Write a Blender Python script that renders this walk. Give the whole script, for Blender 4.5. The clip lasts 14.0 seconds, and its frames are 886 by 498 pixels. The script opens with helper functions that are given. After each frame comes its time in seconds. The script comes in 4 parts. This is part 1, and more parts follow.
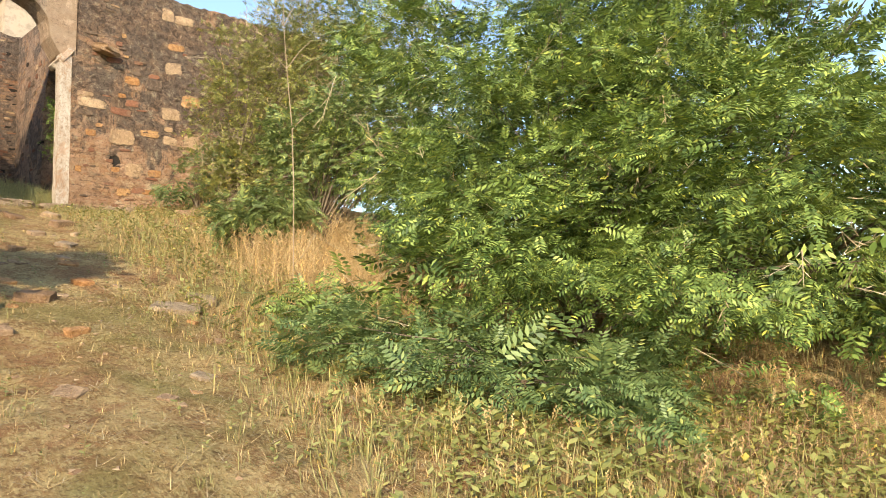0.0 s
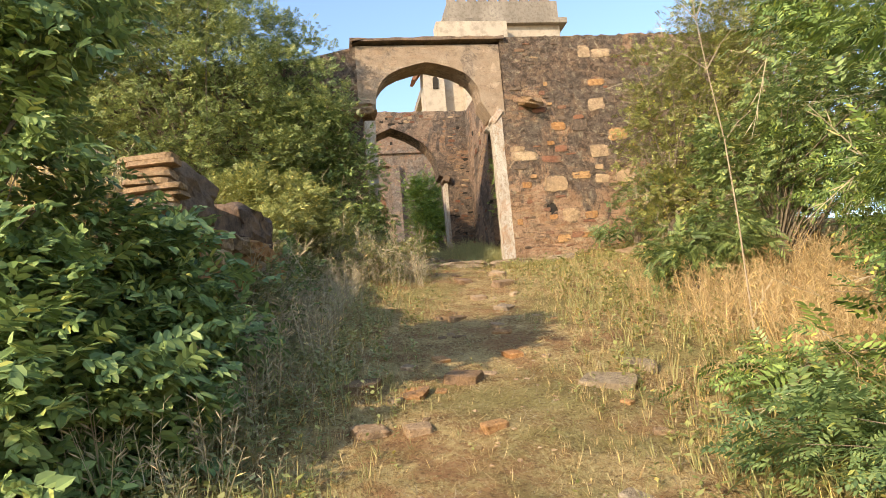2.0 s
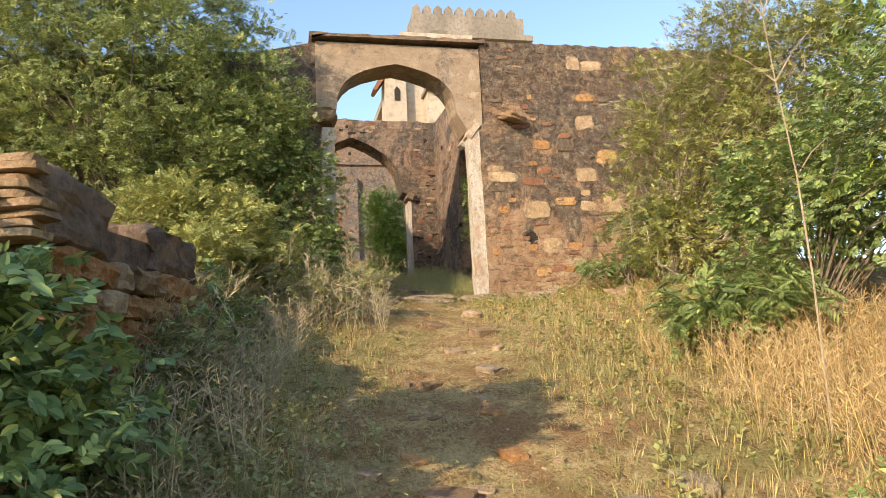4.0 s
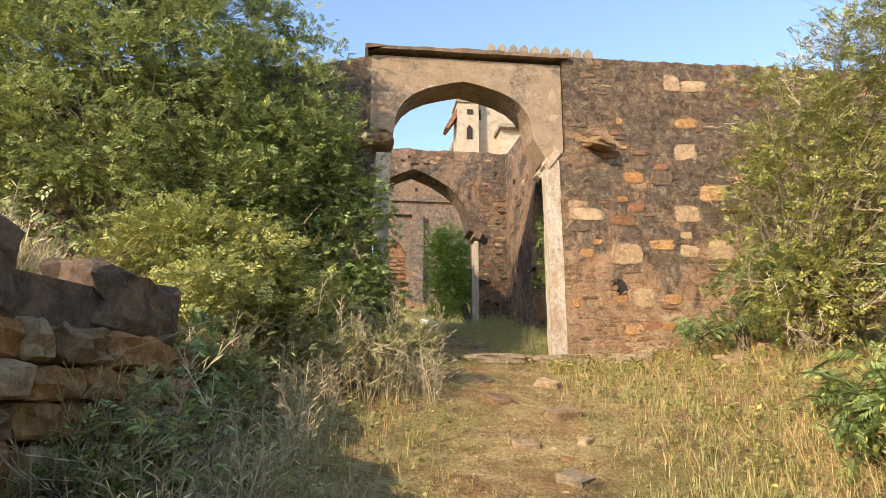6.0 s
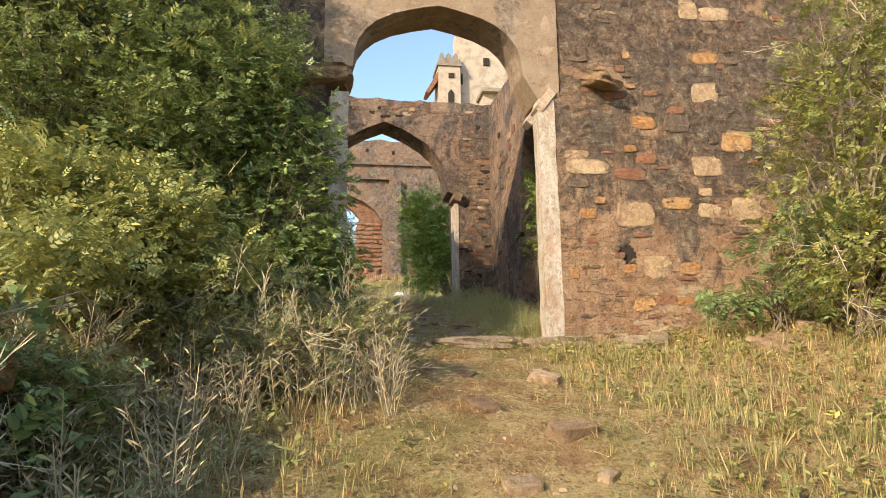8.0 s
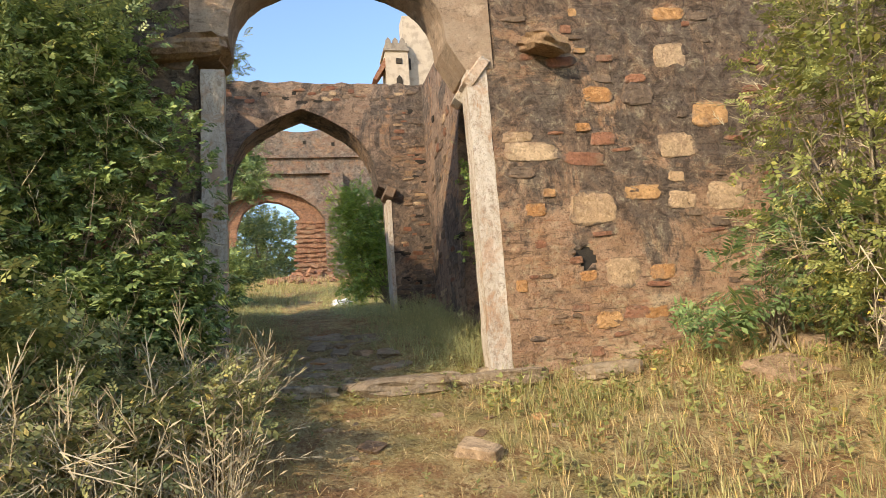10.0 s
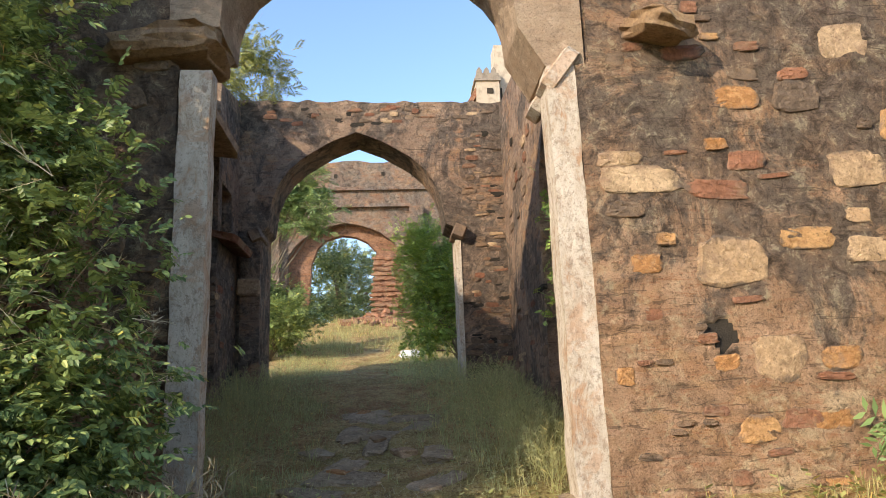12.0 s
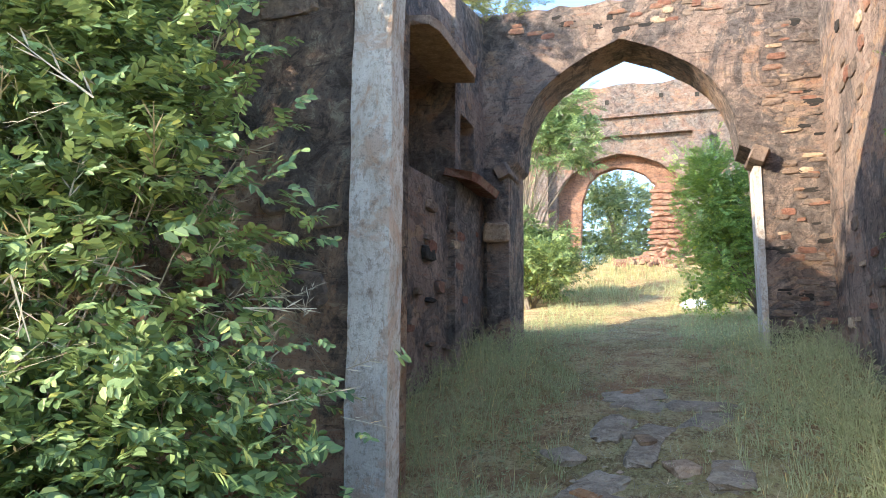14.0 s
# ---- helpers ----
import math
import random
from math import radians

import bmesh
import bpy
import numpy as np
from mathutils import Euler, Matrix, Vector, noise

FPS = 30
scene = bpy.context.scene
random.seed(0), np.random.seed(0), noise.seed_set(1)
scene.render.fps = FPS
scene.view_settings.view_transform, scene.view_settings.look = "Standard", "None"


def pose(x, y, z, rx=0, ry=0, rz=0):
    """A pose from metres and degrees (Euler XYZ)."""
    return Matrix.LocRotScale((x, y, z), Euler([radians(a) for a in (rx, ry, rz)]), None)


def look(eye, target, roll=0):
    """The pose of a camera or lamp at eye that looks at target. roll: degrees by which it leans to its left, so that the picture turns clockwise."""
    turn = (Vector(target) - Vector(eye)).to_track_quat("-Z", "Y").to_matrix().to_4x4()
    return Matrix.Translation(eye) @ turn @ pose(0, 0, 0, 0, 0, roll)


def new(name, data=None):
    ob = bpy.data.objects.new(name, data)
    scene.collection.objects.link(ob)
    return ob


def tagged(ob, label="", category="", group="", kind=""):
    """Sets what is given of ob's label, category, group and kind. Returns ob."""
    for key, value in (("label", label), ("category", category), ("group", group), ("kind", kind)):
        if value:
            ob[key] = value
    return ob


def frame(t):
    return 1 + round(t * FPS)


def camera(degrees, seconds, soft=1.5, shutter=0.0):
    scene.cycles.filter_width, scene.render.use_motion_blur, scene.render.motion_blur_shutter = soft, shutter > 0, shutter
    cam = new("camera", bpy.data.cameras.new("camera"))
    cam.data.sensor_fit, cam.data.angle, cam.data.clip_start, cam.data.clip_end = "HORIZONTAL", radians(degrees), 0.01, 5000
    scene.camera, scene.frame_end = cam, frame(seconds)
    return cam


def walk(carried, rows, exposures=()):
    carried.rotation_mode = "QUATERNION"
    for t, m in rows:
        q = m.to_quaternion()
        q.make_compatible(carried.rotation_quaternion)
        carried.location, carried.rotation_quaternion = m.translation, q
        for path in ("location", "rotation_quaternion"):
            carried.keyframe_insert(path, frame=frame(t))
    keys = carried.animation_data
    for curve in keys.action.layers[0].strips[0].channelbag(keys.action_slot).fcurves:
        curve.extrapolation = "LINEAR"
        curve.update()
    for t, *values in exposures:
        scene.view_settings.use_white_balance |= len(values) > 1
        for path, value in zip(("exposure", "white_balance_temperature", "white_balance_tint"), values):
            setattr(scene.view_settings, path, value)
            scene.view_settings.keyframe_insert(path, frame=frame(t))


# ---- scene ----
cam = camera(62.4, 14.0, 0.75)
METRES, EYE, TILT, LEAN, TURN = 12.0, 1.5, 0.0, 0.0, -44.0
ROWS = [
    (0.0, 0.0, 0.0, 0.0, 0.08, 5.21, 0.92),
    (0.5, 0.0091, 0.0218, 0.0047, 7.0, 4.9, 4.03),
    (1.0, -0.0022, 0.0427, 0.0079, 22.49, 5.77, 3.62),
    (1.5, -0.0168, 0.073, 0.0229, 30.36, 6.5, 2.37),
    (2.0, -0.0099, 0.1018, 0.0286, 35.74, 8.63, 4.64),
    (4.5, -0.1186, 0.2332, 0.0767, 30.61, 9.35, 3.25),
    (5.0, -0.1263, 0.2689, 0.0772, 27.62, 7.32, 7.31),
    (5.5, -0.1479, 0.2953, 0.0867, 39.1, 11.49, 2.61),
    (6.0, -0.171, 0.3239, 0.1026, 36.7, 12.73, 0.09),
    (6.5, -0.1732, 0.3623, 0.0973, 33.65, 11.6, 0.18),
    (7.0, -0.1862, 0.3883, 0.1101, 35.03, 9.43, 2.23),
    (7.5, -0.2232, 0.411, 0.1182, 35.77, 10.53, 0.28),
    (10.0, -0.29, 0.568, 0.165, 33.06, 9.35, 4.03),
    (10.5, -0.3124, 0.603, 0.1768, 36.96, 11.5, 2.83),
    (11.0, -0.3146, 0.6442, 0.1798, 36.93, 11.7, 2.88),
    (11.5, -0.3299, 0.679, 0.1915, 39.61, 10.77, 3.74),
    (12.0, -0.36, 0.7054, 0.2087, 40.12, 12.2, 2.12),
    (12.5, -0.3762, 0.7282, 0.2049, 38.66, 8.26, 1.3),
    (13.0, -0.4, 0.7627, 0.2192, 42.69, 9.78, 2.69),
    (13.5, -0.4238, 0.7831, 0.223, 49.43, 8.81, -0.39),
    (14.0, -0.4361, 0.7943, 0.2358, 61.7, 7.4, -0.21),
]
walk(cam, [(t, pose(0, 0, EYE, TILT, LEAN, TURN) @ pose(METRES * x, METRES * y, METRES * z, 90 + pitch, roll, yaw)) for t, x, y, z, yaw, pitch, roll in ROWS],
     [(0.0, 1.35, 7300, 10), (7.5, 1.35, 7300, 11), (10.0, 1.25, 7000, 10), (11.5, 1.35, 6900, 10), (12.5, 1.45, 6700, 11), (13.4, 1.85, 6400, 11), (14.0, 2.6, 5900, 10)])

# ---- world, sun ----
SUN_WAY = Vector((1.1, 1.0, -0.72)).normalized()
world = bpy.data.worlds.new("sky")
scene.world = world
world.use_nodes = True
wn = world.node_tree.nodes
sky = wn.new("ShaderNodeTexSky")
sky.sky_type = "NISHITA"
sky.sun_disc = False
sky.sun_elevation = math.asin(-SUN_WAY.z)
sky.sun_rotation = math.atan2(-SUN_WAY.x, -SUN_WAY.y)
sky.air_density, sky.dust_density, sky.ozone_density = 1.0, 0.6, 3.0
wn["Background"].inputs["Strength"].default_value = 0.15
world.node_tree.links.new(sky.outputs["Color"], wn["Background"].inputs["Color"])
sun = new("sun", bpy.data.lights.new("sun", "SUN"))
sun.data.energy, sun.data.angle, sun.data.color = 2.5, radians(0.6), (1.0, 0.87, 0.68)
sun.matrix_world = look((-30, -30, 30), Vector((-30, -30, 30)) + SUN_WAY)

# ---- materials ----


class Mat:
    """A node material built step by step around one Principled shader."""

    def __init__(self, name, rough=0.9, spec=0.25):
        self.m = bpy.data.materials.new(name)
        self.m.use_nodes = True
        self.n, self.l = self.m.node_tree.nodes, self.m.node_tree.links
        self.p = self.n["Principled BSDF"]
        self.p.inputs["Roughness"].default_value = rough
        self.p.inputs["Specular IOR Level"].default_value = spec
        self.obj = self.n.new("ShaderNodeTexCoord").outputs["Object"]
        self.geo = self.n.new("ShaderNodeNewGeometry")

    def link(self, a, b):
        self.l.new(a, b)

    def coords(self, scale):
        k = self.n.new("ShaderNodeMapping")
        k.inputs["Scale"].default_value = scale
        self.link(self.obj, k.inputs["Vector"])
        return k.outputs["Vector"]

    def noise(self, scale, detail=4, rough=0.6, stretch=None, distort=0.0):
        k = self.n.new("ShaderNodeTexNoise")
        k.inputs["Scale"].default_value, k.inputs["Detail"].default_value = scale, detail
        k.inputs["Roughness"].default_value, k.inputs["Distortion"].default_value = rough, distort
        self.link(self.coords(stretch) if stretch else self.obj, k.inputs["Vector"])
        return k.outputs["Fac"]

    def cells(self, scale, stretch=None, feature="F1", out="Distance"):
        k = self.n.new("ShaderNodeTexVoronoi")
        k.feature = feature
        k.inputs["Scale"].default_value = scale
        self.link(self.coords(stretch) if stretch else self.obj, k.inputs["Vector"])
        return k.outputs[out]

    def ramp(self, fac, stops, mode="LINEAR"):
        k = self.n.new("ShaderNodeValToRGB")
        k.color_ramp.interpolation = mode
        while len(k.color_ramp.elements) < len(stops):
            k.color_ramp.elements.new(0.5)
        for e, (at, c) in zip(k.color_ramp.elements, stops):
            e.position = at
            e.color = (c, c, c, 1) if not isinstance(c, tuple) else (*c, 1)
        self.link(fac, k.inputs["Fac"])
        return k.outputs["Color"]

    def mix(self, fac, a, b, blend="MIX"):
        k = self.n.new("ShaderNodeMix")
        k.data_type, k.blend_type = "RGBA", blend
        for sock, v in ((k.inputs[0], fac), (k.inputs[6], a), (k.inputs[7], b)):
            if isinstance(v, (int, float)):
                sock.default_value = v
            elif isinstance(v, tuple):
                sock.default_value = (*v, 1)
            else:
                self.link(v, sock)
        return k.outputs[2]

    def colour(self, c):
        self.link(c, self.p.inputs["Base Color"])
        return self

    def bump(self, height, dist=0.02, strength=0.8):
        k = self.n.new("ShaderNodeBump")
        k.inputs["Distance"].default_value, k.inputs["Strength"].default_value = dist, strength
        self.link(height, k.inputs["Height"])
        if self.p.inputs["Normal"].is_linked:
            self.link(self.p.inputs["Normal"].links[0].from_socket, k.inputs["Normal"])
        self.link(k.outputs["Normal"], self.p.inputs["Normal"])
        return self

    def random(self):
        return self.n.new("ShaderNodeObjectInfo").outputs["Random"]


def leaf_material(name, dark, mid, light, glow=0.22, rough=0.45):
    k = Mat(name, rough, 0.35)
    c = k.ramp(k.geo.outputs["Random Per Island"], [(0.0, dark), (0.5, mid), (0.93, light), (1.0, tuple(min(1, a * b) for a, b in zip(light, (1.7, 1.25, 0.8))))])
    c = k.mix(k.ramp(k.noise(1.6, 3), [(0.35, 0.0), (0.7, 0.7)]), c, k.mix(0.6, c, light))
    k.colour(c)
    t = k.n.new("ShaderNodeBsdfTranslucent")
    s = k.n.new("ShaderNodeMixShader")
    s.inputs["Fac"].default_value = glow
    k.link(k.mix(0.5, c, light), t.inputs["Color"])
    k.link(k.p.outputs[0], s.inputs[1])
    k.link(t.outputs[0], s.inputs[2])
    k.link(s.outputs[0], k.n["Material Output"].inputs["Surface"])
    return k.m


def soil_material():
    k = Mat("dry_grass_soil", 0.95, 0.1)
    big, mid, fine = k.noise(0.7, 6, 0.62, None, 0.5), k.noise(4.2, 7, 0.7, None, 0.4), k.noise(30, 6, 0.75)
    straw = k.noise(55, 3, 0.6, (1, 0.25, 1), 0.6)
    c = k.ramp(mid, [(0.32, (0.22, 0.12, 0.06)), (0.45, (0.39, 0.24, 0.11)), (0.55, (0.55, 0.385, 0.18)), (0.68, (0.66, 0.50, 0.25))])
    c = k.mix(k.ramp(straw, [(0.46, 0.0), (0.62, 0.8)]), c, (0.67, 0.52, 0.26))
    c = k.mix(k.ramp(k.noise(1.9, 6, 0.7), [(0.52, 0.0), (0.6, 0.65)]), c, (0.38, 0.19, 0.095))
    c = k.mix(k.ramp(big, [(0.5, 0.0), (0.62, 0.55)]), c, (0.25, 0.245, 0.08))
    c = k.mix(k.ramp(fine, [(0.4, 0.6), (0.47, 0.0)]), c, (0.15, 0.09, 0.045))
    k.colour(c)
    return k.bump(mid, 0.1, 0.8).bump(fine, 0.05, 1.0).bump(straw, 0.012, 0.9).m


def wall_material(name, base, worn, stain, stain_at=0.5, brick=0.35, rubble=0.5, grit=0.6, crust_from=None):
    """Old lime plaster over rubble: sound plaster, worn patches of stone and brick, black lichen in blots; crust_from: the heights between which the plaster gives way to a grey crust."""
    k = Mat(name, 0.92, 0.12)
    large = k.noise(0.9, 8, 0.66, None, 0.5)
    blot = k.noise(1.15, 10, 0.74, (1.0, 1.0, 0.8), 0.8)
    crust = k.noise(9, 9, 0.8, None, 0.6)
    mid = k.noise(3.2, 7, 0.7, None, 0.5)
    fine = k.noise(34, 6, 0.78)
    rows = k.noise(5, 6, 0.74, (0.7, 0.7, 5.0), 0.6)
    cell = k.cells(6.5, (1.0, 1.0, 2.2), "F1", "Color")
    sep = k.n.new("ShaderNodeSeparateColor")
    k.link(cell, sep.inputs[0])
    if crust_from:
        axes = k.n.new("ShaderNodeSeparateXYZ")
        k.link(k.obj, axes.inputs[0])
        lift = k.n.new("ShaderNodeMapRange")
        lift.inputs[1].default_value, lift.inputs[2].default_value = crust_from
        lift.inputs[3].default_value, lift.inputs[4].default_value = -0.09, 0.09
        k.link(axes.outputs[2], lift.inputs[0])
        add = k.n.new("ShaderNodeMath")
        k.link(blot, add.inputs[0])
        k.link(lift.outputs[0], add.inputs[1])
        blot = add.outputs[0]
    c = k.mix(k.ramp(mid, [(0.4, 0.0), (0.58, 1.0)]), base, worn)
    stones = k.ramp(sep.outputs[0], [(0.0, tuple(v * 0.5 for v in worn)), (0.3, worn), (0.55, base), (0.8, (0.44, 0.21, 0.10)), (1.0, (0.56, 0.36, 0.19))])
    c = k.mix(k.ramp(large, [(0.47, 0.0), (0.55, rubble)]), c, k.mix(0.6, c, stones))
    c = k.mix(k.ramp(rows, [(0.56, 0.0), (0.62, brick)]), c, (0.42, 0.185, 0.095))
    c = k.mix(k.ramp(k.noise(2.1, 8, 0.74, None, 0.6), [(0.55, 0.0), (0.61, 0.7)]), c, tuple(min(0.66, v * 1.35) for v in base))
    c = k.mix(k.ramp(blot, [(stain_at - 0.03, 0.0), (stain_at + 0.03, 0.9)]), c, k.mix(k.ramp(crust, [(0.38, 0.0), (0.6, 1.0)]), stain, k.mix(k.ramp(mid, [(0.45, 0.0), (0.6, 0.6)]), tuple(v * 2.4 for v in stain), worn)))
    c = k.mix(k.ramp(crust, [(0.42, 0.85 * grit), (0.47, 0.0)]), c, k.mix(0.3, (0.06, 0.044, 0.034), c))
    c = k.mix(k.ramp(crust, [(0.55, 0.0), (0.62, 0.6 * grit)]), c, tuple(min(0.62, v * 1.45) for v in base))
    c = k.mix(k.ramp(rows, [(0.38, 0.8 * grit), (0.42, 0.0)]), c, (0.05, 0.036, 0.028))
    c = k.mix(k.ramp(fine, [(0.4, 0.7 * grit), (0.45, 0.0)]), c, (0.06, 0.044, 0.033))
    k.colour(c)
    return k.bump(rows, 0.07, 0.8 * grit + 0.2).bump(mid, 0.06, 0.7).bump(crust, 0.07, grit).bump(fine, 0.025, 1.0).m


def stone_material(name, low, high, cover=0.5, coat=(0.30, 0.195, 0.125), bedded=False):
    k = Mat(name, 0.9, 0.12)
    local = k.obj
    k.obj = k.geo.outputs["Position"]
    c = k.ramp(k.random(), [(0.0, low), (0.55, tuple((a + b) / 2 for a, b in zip(low, high))), (1.0, high)])
    c = k.mix(k.ramp(k.noise(7, 6, 0.72, None, 0.5), [(0.4, 0.0), (0.64, 0.75)]), c, tuple(a * 0.5 for a in low))
    c = k.mix(k.ramp(k.noise(26, 5, 0.7), [(0.5, 0.0), (0.66, 0.45)]), c, tuple(min(1, a * 1.25) for a in high))
    c = k.mix(k.ramp(k.noise(3.4, 7, 0.75, None, 0.8), [(0.62 - 0.28 * cover, 0.0), (0.74 - 0.28 * cover, 0.85)]), c, coat)
    c = k.mix(k.ramp(k.noise(45, 5, 0.75), [(0.34, 0.5), (0.46, 0.0)]), c, (0.07, 0.05, 0.036))
    if bedded:
        axes = k.n.new("ShaderNodeSeparateXYZ")
        k.link(local, axes.inputs[0])
        far = []
        for i in (0, 2):
            a = k.n.new("ShaderNodeMath")
            a.operation = "ABSOLUTE"
            k.link(axes.outputs[i], a.inputs[0])
            far.append(a.outputs[0])
        top = k.n.new("ShaderNodeMath")
        top.operation = "MAXIMUM"
        k.link(far[0], top.inputs[0])
        k.link(far[1], top.inputs[1])
        total = k.n.new("ShaderNodeMath")
        total.operation = "MULTIPLY_ADD"
        k.link(k.noise(9, 7, 0.75, None, 0.6), total.inputs[0])
        total.inputs[1].default_value = 0.7
        k.link(top.outputs[0], total.inputs[2])
        c = k.mix(k.ramp(total.outputs[0], [(0.73, 0.0), (0.84, 0.9)]), c, k.mix(k.ramp(k.noise(3, 6, 0.7), [(0.42, 0.0), (0.56, 1.0)]), coat, (0.13, 0.1, 0.08)))
    k.colour(c)
    return k.bump(k.noise(12, 7, 0.75, None, 0.4), 0.04, 0.9).bump(k.noise(60, 5, 0.7), 0.01, 0.9).m


def limewash_material():
    """Whitewash that flakes off in upright patches and shows tan plaster."""
    k = Mat("flaked_limewash", 0.88, 0.15)
    up = k.noise(5, 8, 0.74, (1.4, 1.4, 0.6), 0.5)
    flake = k.noise(15, 8, 0.78, (1.3, 1.3, 0.8), 0.5)
    c = k.mix(k.ramp(up, [(0.4, 0.0), (0.6, 1.0)]), (0.44, 0.355, 0.27), (0.60, 0.525, 0.435))
    c = k.mix(k.ramp(up, [(0.37, 0.85), (0.43, 0.0)]), c, (0.40, 0.235, 0.14))
    c = k.mix(k.ramp(flake, [(0.4, 0.7), (0.47, 0.0)]), c, (0.30, 0.21, 0.15))
    c = k.mix(k.ramp(k.noise(2.4, 8, 0.72, None, 0.6), [(0.53, 0.0), (0.58, 0.6)]), c, (0.46, 0.29, 0.185))
    c = k.mix(k.ramp(k.noise(40, 5, 0.75), [(0.36, 0.5), (0.48, 0.0)]), c, (0.16, 0.12, 0.09))
    k.colour(c)
    return k.bump(flake, 0.02, 0.8).bump(k.noise(50, 4), 0.006, 0.7).m


def plain_material(name, a, b, scale, rough=0.85, bump=0.01, stretch=None):
    k = Mat(name, rough, 0.2)
    f = k.noise(scale, 6, 0.68, stretch)
    c = k.mix(k.ramp(f, [(0.35, 0.0), (0.68, 1.0)]), a, b)
    c = k.mix(k.ramp(k.noise(scale * 7, 4, 0.7), [(0.36, 0.45), (0.52, 0.0)]), c, tuple(v * 0.45 for v in a))
    k.colour(c)
    return k.bump(f, bump * 2, 0.6).bump(k.noise(scale * 9, 4), bump, 0.7).m


M_SOIL = soil_material()
M_GATE = wall_material("rubble_wall", (0.58, 0.37, 0.235), (0.44, 0.265, 0.16), (0.085, 0.068, 0.055), 0.49, 0.6, 0.8, 0.7, (3.8, 5.6))
# Darker copy of the wall for the court; its shade is put into the colours.
M_SHADE_TONED = wall_material("old_wall_shade_toned", (0.40, 0.28, 0.2), (0.29, 0.2, 0.145), (0.09, 0.074, 0.062), 0.52, 0.4, 0.9, 0.6)
M_PLASTER = wall_material("tan_plaster", (0.48, 0.355, 0.25), (0.42, 0.295, 0.2), (0.17, 0.13, 0.1), 0.58, 0.1, 0.15, 0.35)
M_WHITE = limewash_material()
M_FAR = wall_material("far_ruin_plaster", (0.30, 0.235, 0.18), (0.25, 0.155, 0.11), (0.11, 0.092, 0.078), 0.5, 0.6, 0.7, 0.7)
M_LICHEN = wall_material("black_lichen_wall", (0.42, 0.29, 0.2), (0.31, 0.21, 0.15), (0.08, 0.066, 0.055), 0.49, 0.45, 0.9, 0.65)
M_BRICKWALL = wall_material("bare_brickwork", (0.36, 0.2, 0.13), (0.28, 0.15, 0.095), (0.16, 0.1, 0.07), 0.6, 0.8, 0.4, 0.8)
M_BRICK = stone_material("thin_brick", (0.26, 0.125, 0.08), (0.38, 0.19, 0.11), 0.6)
M_ORANGE = stone_material("orange_sandstone", (0.46, 0.22, 0.09), (0.62, 0.37, 0.18), 0.15)
M_BUFF = stone_material("buff_sandstone", (0.45, 0.29, 0.175), (0.60, 0.43, 0.27), 0.15)
M_RED = stone_material("red_stone", (0.24, 0.105, 0.065), (0.33, 0.16, 0.095), 0.5)
M_GREY = stone_material("grey_weathered_stone", (0.15, 0.105, 0.08), (0.27, 0.19, 0.135))
B_ORANGE = stone_material("bedded_orange_stone", (0.50, 0.24, 0.095), (0.63, 0.38, 0.18), 0.3, (0.33, 0.215, 0.14), True)
B_BUFF = stone_material("bedded_buff_stone", (0.50, 0.33, 0.19), (0.63, 0.45, 0.28), 0.3, (0.33, 0.215, 0.14), True)
B_RED = stone_material("bedded_red_stone", (0.27, 0.12, 0.075), (0.36, 0.17, 0.1), 0.4, (0.3, 0.195, 0.125), True)
B_GREY = stone_material("bedded_grey_stone", (0.16, 0.115, 0.085), (0.28, 0.2, 0.14), 0.5, (0.3, 0.195, 0.125), True)
B_BRICK = stone_material("bedded_brick", (0.28, 0.135, 0.085), (0.40, 0.2, 0.12), 0.45, (0.3, 0.195, 0.125), True)
M_EARTH = stone_material("earthy_stone", (0.28, 0.17, 0.095), (0.42, 0.28, 0.16))
M_SLAB = stone_material("worn_step_stone", (0.36, 0.265, 0.175), (0.50, 0.385, 0.26), 0.3, (0.33, 0.22, 0.12))
M_PALACE = plain_material("palace_limewash", (0.42, 0.345, 0.265), (0.49, 0.41, 0.32), 0.25, 0.8, 0.02, (1, 1, 0.4))
M_PALACE_OLD = plain_material("stained_limewash", (0.2, 0.165, 0.13), (0.34, 0.29, 0.235), 0.5, 0.85, 0.03, (1, 1, 0.3))
# Near-black colour painted in place of the shade inside holes and windows.
M_OPENING_SHADE = plain_material("opening_shade", (0.03, 0.025, 0.02), (0.05, 0.04, 0.03), 3)
M_BARK = plain_material("grey_bark", (0.17, 0.13, 0.09), (0.30, 0.24, 0.17), 12, 0.9, 0.01, (1, 1, 0.3))
M_TWIG = plain_material("dry_twig", (0.34, 0.25, 0.16), (0.50, 0.40, 0.28), 14, 0.9, 0.005)
M_LITTER = plain_material("white_plastic", (0.75, 0.78, 0.8), (0.85, 0.86, 0.87), 20, 0.4, 0.01)
L_ACACIA = leaf_material("acacia_leaf", (0.028, 0.06, 0.016), (0.10, 0.17, 0.038), (0.36, 0.46, 0.12), 0.08)
L_ACACIA_BLUE = leaf_material("soft_blue_green_leaf", (0.06, 0.11, 0.04), (0.145, 0.225, 0.08), (0.30, 0.38, 0.14))
L_OLIVE = leaf_material("olive_thorn_leaf", (0.10, 0.105, 0.03), (0.22, 0.235, 0.065), (0.42, 0.42, 0.13))
L_DARK = leaf_material("dark_small_leaf", (0.05, 0.08, 0.028), (0.175, 0.22, 0.07), (0.42, 0.46, 0.17), 0.25, 0.36)
L_BROAD = leaf_material("broad_leaf", (0.06, 0.11, 0.035), (0.15, 0.225, 0.07), (0.36, 0.45, 0.16), 0.2, 0.42)
